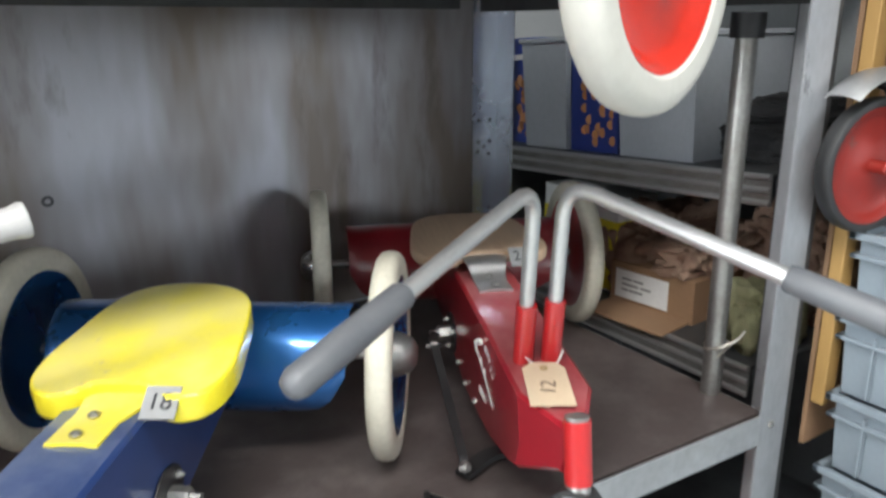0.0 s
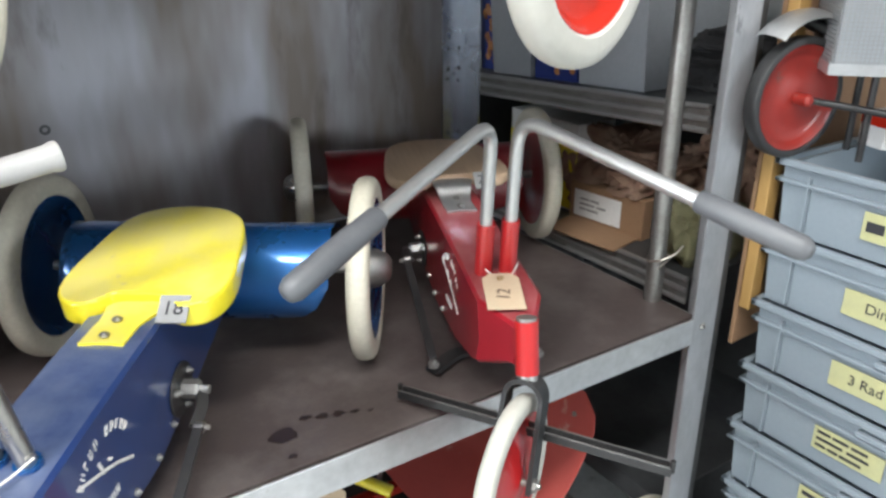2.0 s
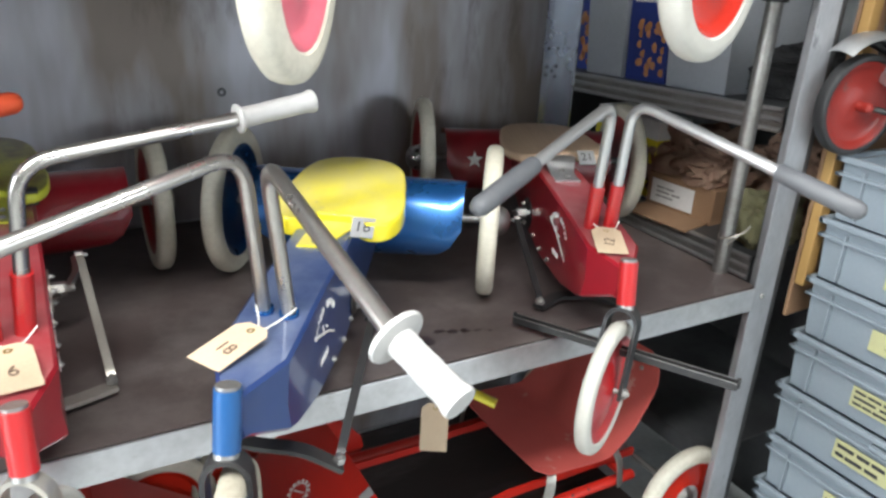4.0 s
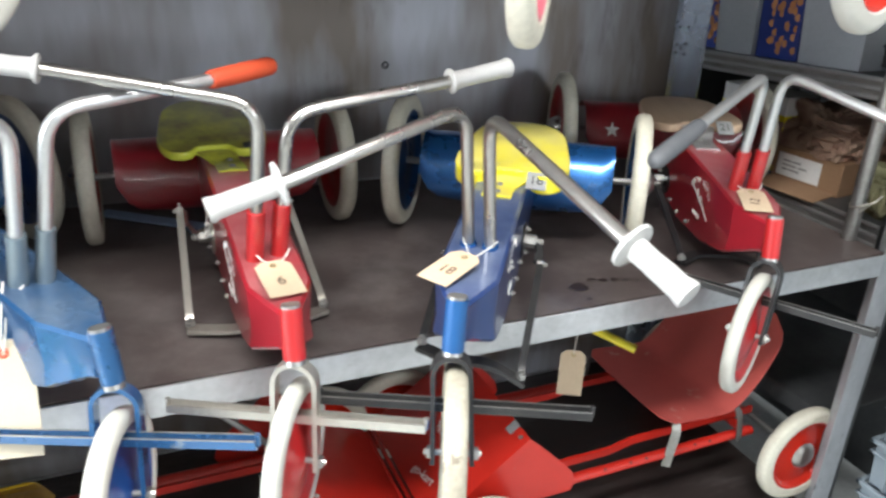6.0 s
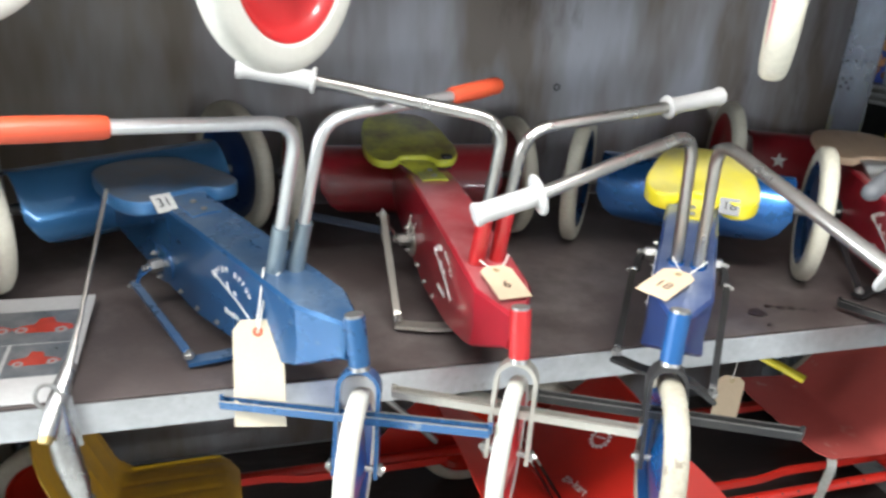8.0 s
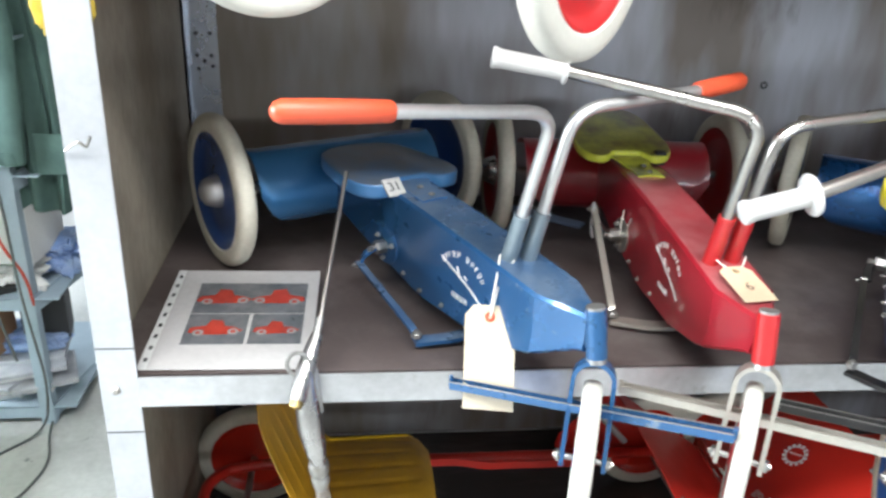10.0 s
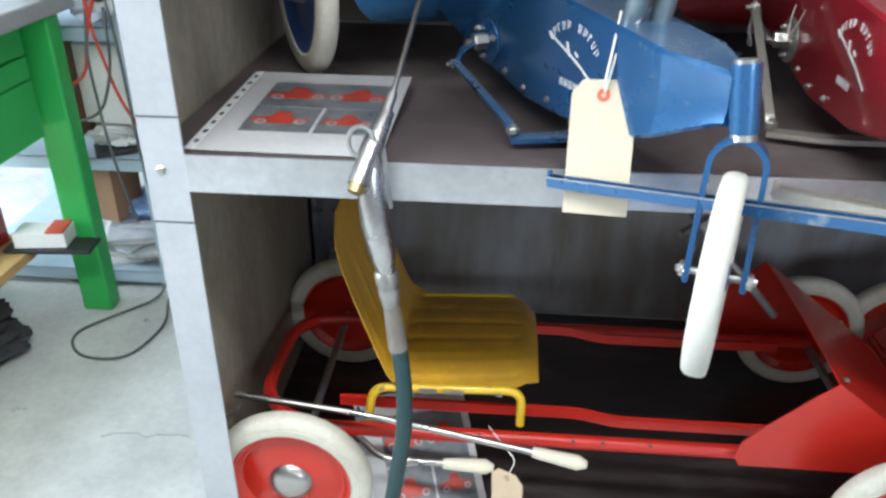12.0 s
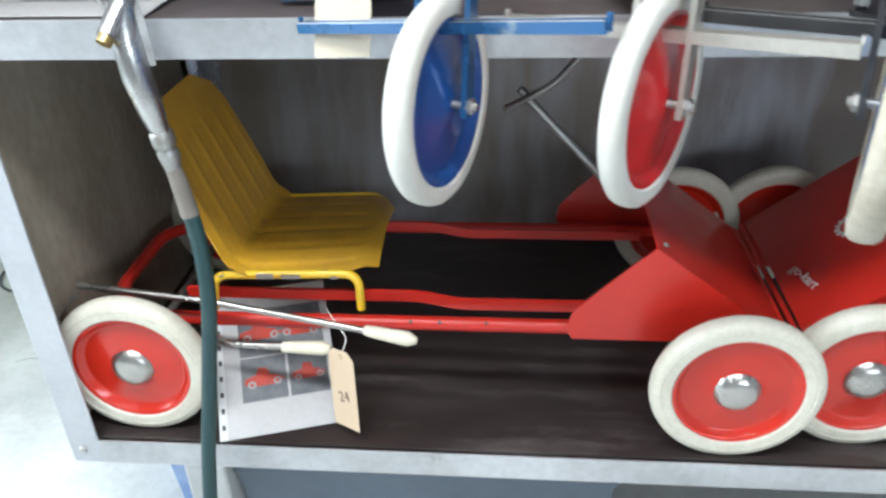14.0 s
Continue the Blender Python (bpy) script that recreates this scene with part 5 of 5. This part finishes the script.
mesh_face("end_mesh", bl, pose(-bw / 2, 0, 0, 0, 0, -90))
mesh_face("end_mesh", bl, pose(bw / 2, 0, 0, 0, 0, -90))
mesh_face("side_mesh", bw, pose(0, -bl / 2, 0))
mesh_face("side_mesh", bw, pose(0, bl / 2, 0))
part("liner", moved(open_box(bw - 0.010, bl - 0.010, bh - 0.01, 0.002), pose(0, 0, 0.003)), M["tub"], basket, "pale plastic liner")
for z in (0.008, bh - 0.008):
    part("rim_band", boxes(((bw + 0.006, 0.003, 0.018), (0, -bl / 2 - 0.002, z)), ((bw + 0.006, 0.003, 0.018), (0, bl / 2 + 0.002, z)), ((0.003, bl, 0.018), (-bw / 2 - 0.002, 0, z)), ((0.003, bl, 0.018), (bw / 2 + 0.002, 0, z))), M["galv"], basket)
for x, y in ((-0.03, -0.03), (0.07, -0.03), (-0.03, 0.05), (0.07, 0.05)):
    part("leg", rod([(x, y, 0.004), (x, y, -0.147)], 0.006, segs=10), M["black_iron"], basket)
cart = thing("small_carton", pose(1.47, 0.640, 1.385, 0, 0, -20), "white carton with a red stripe on the crates", "carton")
part("box", boxes(((0.16, 0.06, 0.062), (0, 0, 0.031), 0.002)), M["paper"], cart)
part("stripe", boxes(((0.1604, 0.0604, 0.018), (0, 0, 0.047))), M["orange_red"], cart, "red printed stripe")

# ---- the neighbouring rack, its end turned to the bay ----
side = thing("side_rack", Matrix.Identity(4), "dark grey steel rack with sloping shelves of odds and ends", "shelving")
part("post", boxes(((0.045, 0.045, 2.5), (1.180, 0.800, 1.25), 0.002)), M["dark_steel"], side)
part("post", boxes(((0.05, 0.05, 2.5), (1.215, 1.66, 1.25), 0.002)), M["dark_steel"], side)
part("post", boxes(((0.05, 0.05, 2.5), (1.78, 0.83, 1.25), 0.002)), M["dark_steel"], side)
part("post", boxes(((0.05, 0.05, 2.5), (1.78, 1.73, 1.25), 0.002)), M["dark_steel"], side)
for y0, z0, y1, z1, lip in ((1.67, 1.400, 0.86, 1.448, 0.052), (1.67, 1.102, 0.86, 1.106, 0.056), (1.67, 0.56, 0.86, 0.56, 0.05), (1.67, 1.95, 0.86, 1.95, 0.05)):
    tilt = math.degrees(math.atan2(z0 - z1, y0 - y1))
    ln = math.hypot(y1 - y0, z1 - z0)
    m = Matrix.Translation((1.20, (y0 + y1) / 2, (z0 + z1) / 2)) @ pose(0, 0, 0, tilt, 0, 0)
    part("shelf_board", moved(boxes(((0.57, ln, 0.006), (0.285, 0, -0.003), 0.001)), m), M["dark_steel"], side)
    se = part("shelf_edge", moved(boxes(((0.004, ln, lip), (0.0, 0, -lip / 2))), m), M["dull_steel" if z0 > 0.9 else "dark_steel"], side)
    for k in (0.004, lip * 0.5, lip - 0.004) if z0 > 0.9 else ():
        part("edge_bead", moved(rod([(-0.004, -ln / 2, -k), (-0.004, ln / 2, -k)], 0.0052, segs=10), m), M["alu"], se, "rolled bright bead")
# Lower and end sheets are unseen, added dark for the rack's shaded interior.
part("back_sheet", boxes(((0.006, 0.95, 1.35), (1.80, 1.27, 0.70))), M["dark_steel"], side)
part("back_sheet", boxes(((0.006, 0.95, 1.0), (1.80, 1.27, 1.90))), M["white_sheet"], side)
part("shade_backing", boxes(((0.60, 0.006, 1.36), (1.50, 1.735, 0.70))), M["dark_steel"], side)
SL = lambda y: 1.400 + (1.67 - y) / 0.81 * 0.048
LL = lambda y: 1.102 + (1.67 - y) / 0.81 * 0.004
TILT_U, TILT_L = pose(0, 0, 0, -3.4), pose(0, 0, 0, -0.3)


def tub(y0, y1, x0, depth, h, label):
    yc = (y0 + y1) / 2
    root = thing("plastic_tub", Matrix.Translation((x0 + depth / 2, yc, SL(yc))) @ TILT_U, label, "tub")
    l = y1 - y0
    part("body", open_box(depth, l, h, 0.003, 0.006), M["tub"], root)
    part("rim", boxes(((depth + 0.012, 0.012, 0.010), (0, l / 2, h), 0.002), ((depth + 0.012, 0.012, 0.010), (0, -l / 2, h), 0.002), ((0.012, l, 0.010), (depth / 2, 0, h), 0.002),
                      ((0.012, l, 0.010), (-depth / 2, 0, h), 0.002)), M["tub"], root)
    return root


def snack_box(y0, y1, x0, h, seed):
    yc, l = (y0 + y1) / 2, y1 - y0
    root = thing("snack_carton", Matrix.Translation((x0 + 0.045, yc, SL(yc))) @ TILT_U, "blue printed snack carton with pictures of brown crackers", "carton")
    part("box", boxes(((0.09, l, h), (0, 0, h / 2), 0.001)), M["snack_blue"], root)
    rnd = random.Random(seed)
    for i in range(26):
        yy, zz = rnd.uniform(-l * 0.42, l * 0.2), rnd.uniform(0.02, h * 0.62)
        bm = lathe(bmesh.new(), [(0, 0.0012), (0.006, 0.0012), (0.010, 0.0006), (0.0105, 0)], 10, Matrix.Translation((-0.0452, yy, zz)) @ pose(0, 0, 0, 0, -90, rnd.uniform(0, 90)))
        part("cracker_print", bm, M["cracker"], root)
    m = Matrix.Translation((-0.0458, 0, h * 0.82)) @ Matrix(((0, 0, -1, 0), (-1, 0, 0, 0), (0, 1, 0, 0), (0, 0, 0, 1)))
    bars([(0.14, 0.1, 0.12, 0.1, 0.12, 0.1, 0.14)], (l * 0.8, 0.03), m, M["white_paint"], root, "brand_mark")


snack_box(1.560, 1.650, 1.265, 0.25, 3)
tub(1.400, 1.555, 1.225, 0.30, 0.24, "clear milky plastic tub on the steel shelf")
snack_box(1.250, 1.394, 1.235, 0.25, 5)
tub(1.044, 1.244, 1.225, 0.36, 0.235, "milky white plastic tub on the steel shelf")


def lump(name, at, size, mt, label, category, seed, rough_=0.25, m=None):
    """A crumpled bag or cloth."""
    bm = bmesh.new()
    bmesh.ops.create_icosphere(bm, subdivisions=5, radius=1.0)
    for v in bm.verts:
        d = v.co.copy()
        n1 = noise.noise(d * 1.6 + Vector((seed, 0, 0)))
        n2 = noise.noise(d * 4.5 + Vector((0, seed, 0)))
        n3 = abs(noise.noise(d * 8.0 + Vector((0, 0, seed))))
        n4 = abs(noise.noise(d * 15.0 + Vector((seed, seed, 0))))
        k = 1 + rough_ * n1 + rough_ * 0.5 * n2 - rough_ * 0.55 * n3 - rough_ * 0.28 * n4
        sq = lambda t: math.copysign(abs(t) ** 0.65, t)
        v.co = Vector((sq(d.x) * size[0] * k, sq(d.y) * size[1] * k, max(-0.0, sq(d.z) * size[2] * k + size[2] * 0.85)))
    ob = part(name, smooth(bm, 60), mt)
    ob.matrix_world = Matrix.Translation(at) @ (m or Matrix.Identity(4))
    return tagged(ob, label, category)


lump("yellow_rag", (-1.209, 0.805, 1.578), (0.036, 0.026, 0.085), M["cloth_yellow"], "yellow cotton rag hung over the steel post", "rag", 41, 0.25)
lump("dark_cloth", (1.40, 0.99, SL(0.99)), (0.11, 0.11, 0.042), M["cloth_black"], "folded black cloth lying on the steel shelf", "cloth", 1)
lump("woollen_hat", (1.42, 0.97, SL(0.97) + 0.07), (0.09, 0.085, 0.025), M["cloth_black"], "flat black hat lying on the folded cloth", "hat", 8)
lump("paper_bag", (1.40, 1.235, LL(1.235)), (0.13, 0.10, 0.118), M["paper_bag"], "crumpled brown paper bag with red print", "bag", 2, 0.35)
lump("paper_bag", (1.38, 1.12, LL(1.12) + 0.085), (0.12, 0.09, 0.05), M["paper_bag"], "crumpled brown paper on a small carton", "bag", 4, 0.45)
yc = thing("yellow_carton", Matrix.Translation((1.335, 1.40, LL(1.40))) @ TILT_L, "white carton with bright yellow sides on the steel shelf", "carton")
part("box", boxes(((0.12, 0.25, 0.215), (0, 0, 0.1075), 0.002)), M["paper"], yc)
part("yellow_print", boxes(((0.1208, 0.2508, 0.160), (0, 0, 0.083))), M["yellow"], yc, "bright yellow print")
lump("olive_bag", (1.31, 0.925, LL(0.925)), (0.09, 0.055, 0.068), M["cloth_green"], "olive green cloth bag on the steel shelf", "bag", 5, 0.3)
lump("dark_lump", (1.54, 1.00, LL(1.0)), (0.12, 0.14, 0.12), M["paper_bag"], "dark brown sack at the back of the shelf", "sack", 6, 0.35)
cb = thing("small_carton", Matrix.Translation((1.352, 1.160, LL(1.160))) @ TILT_L @ pose(0, 0, 0, 0, 0, 6), "open brown carton with a white printed label", "carton")
part("box", boxes(((0.20, 0.21, 0.092), (0, 0, 0.046), 0.002)), M["carton"], cb)
lb = part("label", boxes(((0.001, 0.135, 0.062), (-0.1012, 0.022, 0.046))), M["paper"], cb, "white printed label")
bars([(0.3, 0.3), (0.5, 0.3), (0.2, 0.4)], (0.10, 0.036), Matrix.Translation((-0.1022, 0.022, 0.046)) @ Matrix(((0, 0, -1, 0), (-1, 0, 0, 0), (0, 1, 0, 0), (0, 0, 0, 1))), M["grey_sticker"], lb, "print")
part("flap", moved(boxes(((0.09, 0.20, 0.003), (-0.045, 0, 0))), Matrix.Translation((-0.10, 0, 0.006)) @ pose(0, 0, 0, 0, -4, 0)), M["carton"], cb)
bat = thing("pine_batten", pose(1.222, 0.737, 1.088), "yellowish pine batten standing behind the crates", "batten")
part("wood", boxes(((0.030, 0.022, 1.1), (0, 0, 0.55), 0.002)), M["batten"], bat)
sh = thing("cardboard_sheet", pose(1.62, 0.775, 1.0, 0, 0, 2), "brown cardboard sheet standing behind the crates", "cardboard")
part("sheet", boxes(((0.80, 0.008, 0.95), (0, 0, 0.475))), M["carton"], sh)

# what lies under and behind
def plain_box(name, m, size, mt, label, category):
    ob = part(name, moved(open_box(size[0], size[1], size[2], 0.006, 0.012), Matrix.Identity(4)), mt)
    ob.matrix_world = m
    a, b, z = size[0] / 2 + 0.004, size[1] / 2 + 0.004, size[2] - 0.006
    part("rim", boxes(((2 * a, 0.008, 0.014), (0, -b, z), 0.002), ((2 * a, 0.008, 0.014), (0, b, z), 0.002), ((0.008, 2 * b - 0.008, 0.014), (-a, 0, z), 0.002), ((0.008, 2 * b - 0.008, 0.014), (a, 0, z), 0.002)), mt, ob)
    return tagged(ob, label, category)


plain_box("storage_box", pose(-0.60, 1.16, 0.0), (0.76, 0.56, 0.17), M["dusk_blue"], "open dusty blue-grey box on the floor under the lower board", "box")
plain_box("blue_tray", pose(-1.105, 1.14, 0.0), (0.045, 0.50, 0.20), M["blue_paper"], "narrow blue plastic tray on the floor under the lower board", "tray")
strip_ob = part("foam_strip", boxes(((0.25, 0.034, 0.007), (0, 0, 0.0035), 0.002)), M["pale_blue"])
strip_ob.matrix_world = pose(-0.405, 1.435, S + 0.0005, 0, 0, -37)
tagged(strip_ob, "pale blue foam strip lying on the board behind the tricycles", "strip")

# oil stains on the board
rnd = random.Random(11)
def stain(x, y, r, z, seed):
    pts = []
    for i in range(22):
        a = 2 * math.pi * i / 22
        k = r * 0.72 * (1 + 0.45 * noise.noise(Vector((math.cos(a) * 1.3, math.sin(a) * 1.3, seed))))
        pts.append((x + k * 1.5 * math.cos(a), y + k * math.sin(a)))
    ob = part("oil_stain", moved(plate(pts, 0.0004), Matrix.Translation((0, 0, z))), M["stain"])
    tagged(ob, "dark dried oil stain on the board", "stain")


for i, (x, y, r) in enumerate(((0.339, 0.838, 0.020), (0.402, 0.853, 0.010), (0.425, 0.846, 0.009), (0.380, 0.862, 0.009), (0.448, 0.838, 0.006), (0.468, 0.828, 0.004), (0.33, 0.79, 0.006))):
    stain(x, y, r, S + 0.0006, i * 3.1)

# ---- the workbench and the littered rack beyond ----
bench = thing("workbench", pose(-2.104, 2.030, 0), "bright green steel workbench with a drawer cabinet", "workbench")
for x, y in ((0, 0), (-0.72, 0), (0, -1.55), (-0.72, -1.55)):
    part("leg", boxes(((0.100, 0.07, 0.99), (x, y, 0.495), 0.008)), M["bench_green"], bench)
part("bench_top", boxes(((0.86, 1.80, 0.05), (-0.37, -0.78, 1.015), 0.006)), M["bench_top"], bench)
part("cross_rail", boxes(((0.03, 1.48, 0.06), (-0.70, -0.775, 0.18), 0.003)), M["bench_green"], bench)
part("low_shelf", boxes(((0.60, 1.40, 0.032), (-0.413, -0.735, 0.268), 0.002)), M["timber"], bench, "raw pine board")
cab = part("drawer_cabinet", boxes(((0.55, 0.62, 0.34), (-0.285, -0.397, 0.820), 0.003)), M["bench_green"], bench)
for z0, z1 in ((0.655, 0.826), (0.832, 0.894), (0.900, 0.985)):
    dr = part("drawer", boxes(((0.014, 0.60, z1 - z0), (-0.003, -0.397, (z0 + z1) / 2), 0.004)), M["bench_green"], cab)
    zc = z1 - 0.022
    part("handle", rod([(0.002, -0.46, zc), (0.022, -0.46, zc), (0.022, -0.34, zc), (0.002, -0.34, zc)], 0.004, 0.008), M["chrome"], dr)


def small_box(name, at, size, mt, label, category, rz=0.0):
    ob = part(name, boxes((size, (0, 0, size[2] / 2), 0.002)), mt)
    ob.matrix_world = pose(*at, 0, 0, rz)
    return tagged(ob, label, category)


small_box("carton", (-2.182, 1.930, 0.2975), (0.16, 0.09, 0.050), M["paper"], "white and orange carton on the bench's low board", "carton", 8)
small_box("orange_lid", (-2.132, 1.935, 0.348), (0.055, 0.09, 0.008), M["grip_orange"], "loose orange lid of a white carton", "lid", 8)
small_box("black_tray", (-2.157, 1.920, 0.2845), (0.27, 0.10, 0.012), M["black_plastic"], "flat black plastic tray overhanging the low board", "tray", 4)
small_box("red_carton", (-2.372, 1.905, 0.285), (0.10, 0.10, 0.12), M["red"], "small red carton on the low board", "carton", -6)
lump("plastic_bag", (-2.452, 1.795, 0.285), (0.09, 0.08, 0.06), M["litter"], "crumpled clear plastic bag on the low board", "bag", 9, 0.35)
# Black lump added where there is only darkness under the bench.
lump("dark_lump", (-2.43, 1.665, 0.0), (0.22, 0.2, 0.07), M["cloth_black"], "black lump standing in for the darkness under the bench", "sack", 12, 0.4)
vise = thing("bench_tool", pose(-2.132, 2.025, 1.04), "blue-grey bench tool standing on the bench top", "tool")
part("body", boxes(((0.09, 0.10, 0.10), (0, 0, 0.05), 0.012)), M["rack_blue"], vise)
part("spindle", rod([(-0.03, -0.09, 0.06), (-0.03, 0.06, 0.06)], 0.012), M["black_iron"], vise)
part("red_cap", boxes(((0.05, 0.05, 0.04), (0.02, 0.0, 0.12), 0.008)), M["red"], vise)

lrack = thing("littered_rack", pose(-1.91, 2.15, 0), "blue-grey steel rack littered with papers and bags", "shelving")
for x, y in ((0, 0), (-0.75, 0), (0.14, 0.62), (-0.75, 0.62)):
    bm = bmesh.new()
    angle_post(bm, x + 0.022, y, -1, 1, 0, 1.75, 0.045)
    part("post", bm, M["rack_blue"], lrack)
for z in (0.07, 0.50, 0.93, 1.35):
    part("shelf", boxes(((0.86, 0.62, 0.006), (-0.33, 0.31, z), 0.001)), M["rack_blue"], lrack)
    part("shelf_edge", boxes(((0.80, 0.004, 0.045), (-0.385, 0.002, z - 0.02))), M["rack_blue"], lrack)
    eb = part("shelf_edge", moved(boxes(((0.004, 0.63, 0.06), (0, 0.315, z - 0.02))), pose(0.022, 0, 0, 0, 0, -12.5)), M["rack_blue"], lrack)
rnd = random.Random(5)
for i in range(9):
    small_box("folder", (-2.02 - rnd.uniform(0, 0.10) + 0.02 * i % 0.1, 2.27 + rnd.uniform(-0.03, 0.06), 0.075 + i * 0.017), (0.24 + rnd.uniform(-0.05, 0.03), 0.22, 0.015),
              M["litter"] if i % 3 else M["paper"], "loose paper folder lying on the rack", "folder", rnd.uniform(-25, 25))
lump("plastic_bag", (-2.00, 2.33, 0.235), (0.12, 0.10, 0.035), M["blue_paper"], "pale blue plastic bag on the papers", "bag", 15, 0.4)
small_box("black_carton", (-1.94, 2.36, 0.26), (0.15, 0.12, 0.19), M["black_plastic"], "black box on the littered rack", "box", 12)
small_box("brown_carton", (-2.11, 2.27, 0.245), (0.12, 0.14, 0.20), M["carton"], "brown cardboard box on the littered rack", "carton", -14)
lump("crumpled_bag", (-2.02, 2.28, 0.505), (0.13, 0.10, 0.045), M["paper"], "crumpled white paper bag on the rack", "bag", 21, 0.5)
lump("crumpled_bag", (-1.87, 2.42, 0.505), (0.09, 0.12, 0.06), M["blue_paper"], "crumpled pale blue wrapping on the rack", "bag", 22, 0.5)
small_box("dark_folder", (-2.03, 2.22, 0.503), (0.16, 0.10, 0.02), M["black_plastic"], "dark folder on the rack", "folder", 30)
small_box("white_drawer", (-2.00, 2.34, 0.60), (0.24, 0.25, 0.26), M["paper"], "white plastic drawer unit on the rack", "drawer", -5)
small_box("brown_board", (-2.16, 2.27, 0.55), (0.03, 0.2, 0.34), M["carton"], "brown board standing on the rack", "board", 0)
lump("rag", (-2.05, 2.33, 0.935), (0.12, 0.10, 0.05), M["litter"], "crumpled pale rag on the rack", "rag", 25, 0.5)

strip = thing("socket_strip", pose(-1.957, 2.14, 0.985, 0, 0, 8), "pale grey strip of round black power sockets", "power strip")
part("housing", boxes(((0.085, 0.05, 0.62), (0, 0, 0.31), 0.006)), M["socket_grey"], strip)
for k in range(8):
    m = Matrix.Translation((0.004, -0.025, 0.055 + k * 0.076)) @ pose(0, 0, 0, 90)
    part("socket", smooth(lathe(bmesh.new(), [(0.027, 0), (0.027, 0.006), (0.022, 0.008), (0.021, 0.001), (0.004, 0.001), (0, 0.003)], 24, m)), M["black_plastic"], strip)


def cable(name, pts, r, mt, label):
    ob = part(name, rod(fillet(pts, 0.12, 8), r, 0, 8), mt)
    return tagged(ob, label, "cable")


cable("power_cable", [(-1.953, 2.105, 1.055), (-1.99, 2.08, 0.93), (-2.02, 2.09, 0.80), (-2.10, 2.10, 0.75)], 0.0055, M["cable_red"], "orange-red power cable hanging from the sockets")
cable("power_cable", [(-1.96, 2.11, 1.36), (-1.985, 2.08, 1.0), (-1.93, 2.09, 0.72), (-1.885, 2.12, 0.60), (-1.90, 2.2, 0.30)], 0.005, M["cable_red"], "red power cable hanging from the sockets")
cable("power_cable", [(-1.955, 2.11, 1.13), (-2.0, 2.07, 0.9), (-1.99, 2.08, 0.55), (-1.95, 2.09, 0.30)], 0.0045, M["cable_grey"], "dark grey power cable hanging from the sockets")
cable("power_cable", [(-1.95, 2.11, 1.21), (-1.90, 2.08, 0.90), (-1.90, 2.09, 0.55), (-1.87, 2.10, 0.2), (-1.90, 2.10, 0.006), (-2.02, 1.97, 0.006), (-2.125, 1.84, 0.006), (-2.04, 1.72, 0.006), (-1.88, 1.72, 0.006), (-1.83, 1.92, 0.006),
                      (-1.89, 2.08, 0.006), (-1.93, 2.4, 0.02)], 0.0045, M["cable_grey"], "dark grey cable hanging down and looped on the floor")
cable("power_cable", [(-1.94, 2.11, 1.0), (-1.93, 2.08, 0.83), (-1.99, 2.08, 0.68), (-2.1, 2.1, 0.64)], 0.0045, M["cable_grey"], "dark grey cable slung between rack and bench")

rows = []
for k in range(30):
    z = 0.80 + 0.95 * k / 29
    row = []
    for i in range(33):
        u = i / 32
        wob = 0.028 * math.sin(u * 17 + 0.6 * math.sin(z * 5)) * (1.15 - 0.5 * (z - 0.8)) + 0.012 * noise.noise(Vector((u * 6, z * 4, 2)))
        row.append((-1.90 + 0.225 * u * (1.0 + 0.05 * math.sin(z * 7)), 2.20 + wob, z + 0.012 * math.sin(u * 9)))
    rows.append(row)
coat = thing("work_coat", Matrix.Identity(4), "dark green cotton work coat hanging from the rack", "coat")
part("body", shell(rows, 0.003), M["work_coat"], coat)
rows = []
for k in range(24):
    z = 0.98 + 0.77 * k / 23
    c0_, r0_ = -1.862 + 0.012 * math.sin(z * 6), 0.042 + 0.010 * (z - 0.98)
    rows.append([(c0_ + (r0_ + 0.006 * noise.noise(Vector((a * 2, z * 9, 4)))) * math.cos(a), 2.125 + 0.6 * (r0_ + 0.006 * noise.noise(Vector((a * 2, z * 9, 4)))) * math.sin(a), z) for a in [2 * math.pi * i / 20 for i in range(21)]])
part("sleeve", shell(rows, 0.002), M["work_coat"], coat)
part("cuff", rod([(-1.862 + 0.012 * math.sin(5.9), 2.125, 0.978), (-1.862 + 0.012 * math.sin(5.9), 2.125, 1.02)], 0.030, segs=20), M["work_coat"], coat)
part("pocket", moved(boxes(((0.10, 0.006, 0.13), (0, 0, 0), 0.002)), Matrix.Translation((-1.76, 2.160, 1.0))), M["work_coat"], coat)
tie = thing("wire_tie", pose(X0 + 0.022, Y0 - 0.004, 1.448), "twisted wire tied round the steel post", "wire")
part("wire", rod([(-0.018, -0.004, -0.006), (-0.008, -0.008, 0.002), (0.004, -0.016, 0.010), (0.010, -0.010, 0.0), (0.018, -0.014, 0.016)], 0.002, 0.004, 6), M["dull_steel"], tie)

# a crack in the concrete
rnd = random.Random(23)
flo = bpy.data.objects["floor"]
line = [(-1.80, 1.385)] + [(-1.80 + 0.030 * i, 1.39 + 0.003 * i + rnd.uniform(-0.010, 0.010)) for i in range(1, 9)]
part("crack", rod([(x, y, 0.0005) for x, y in line], 0, flat=(0.0008, 0.0003), side=(0, 1, 0)), M["grip_grey"], flo)
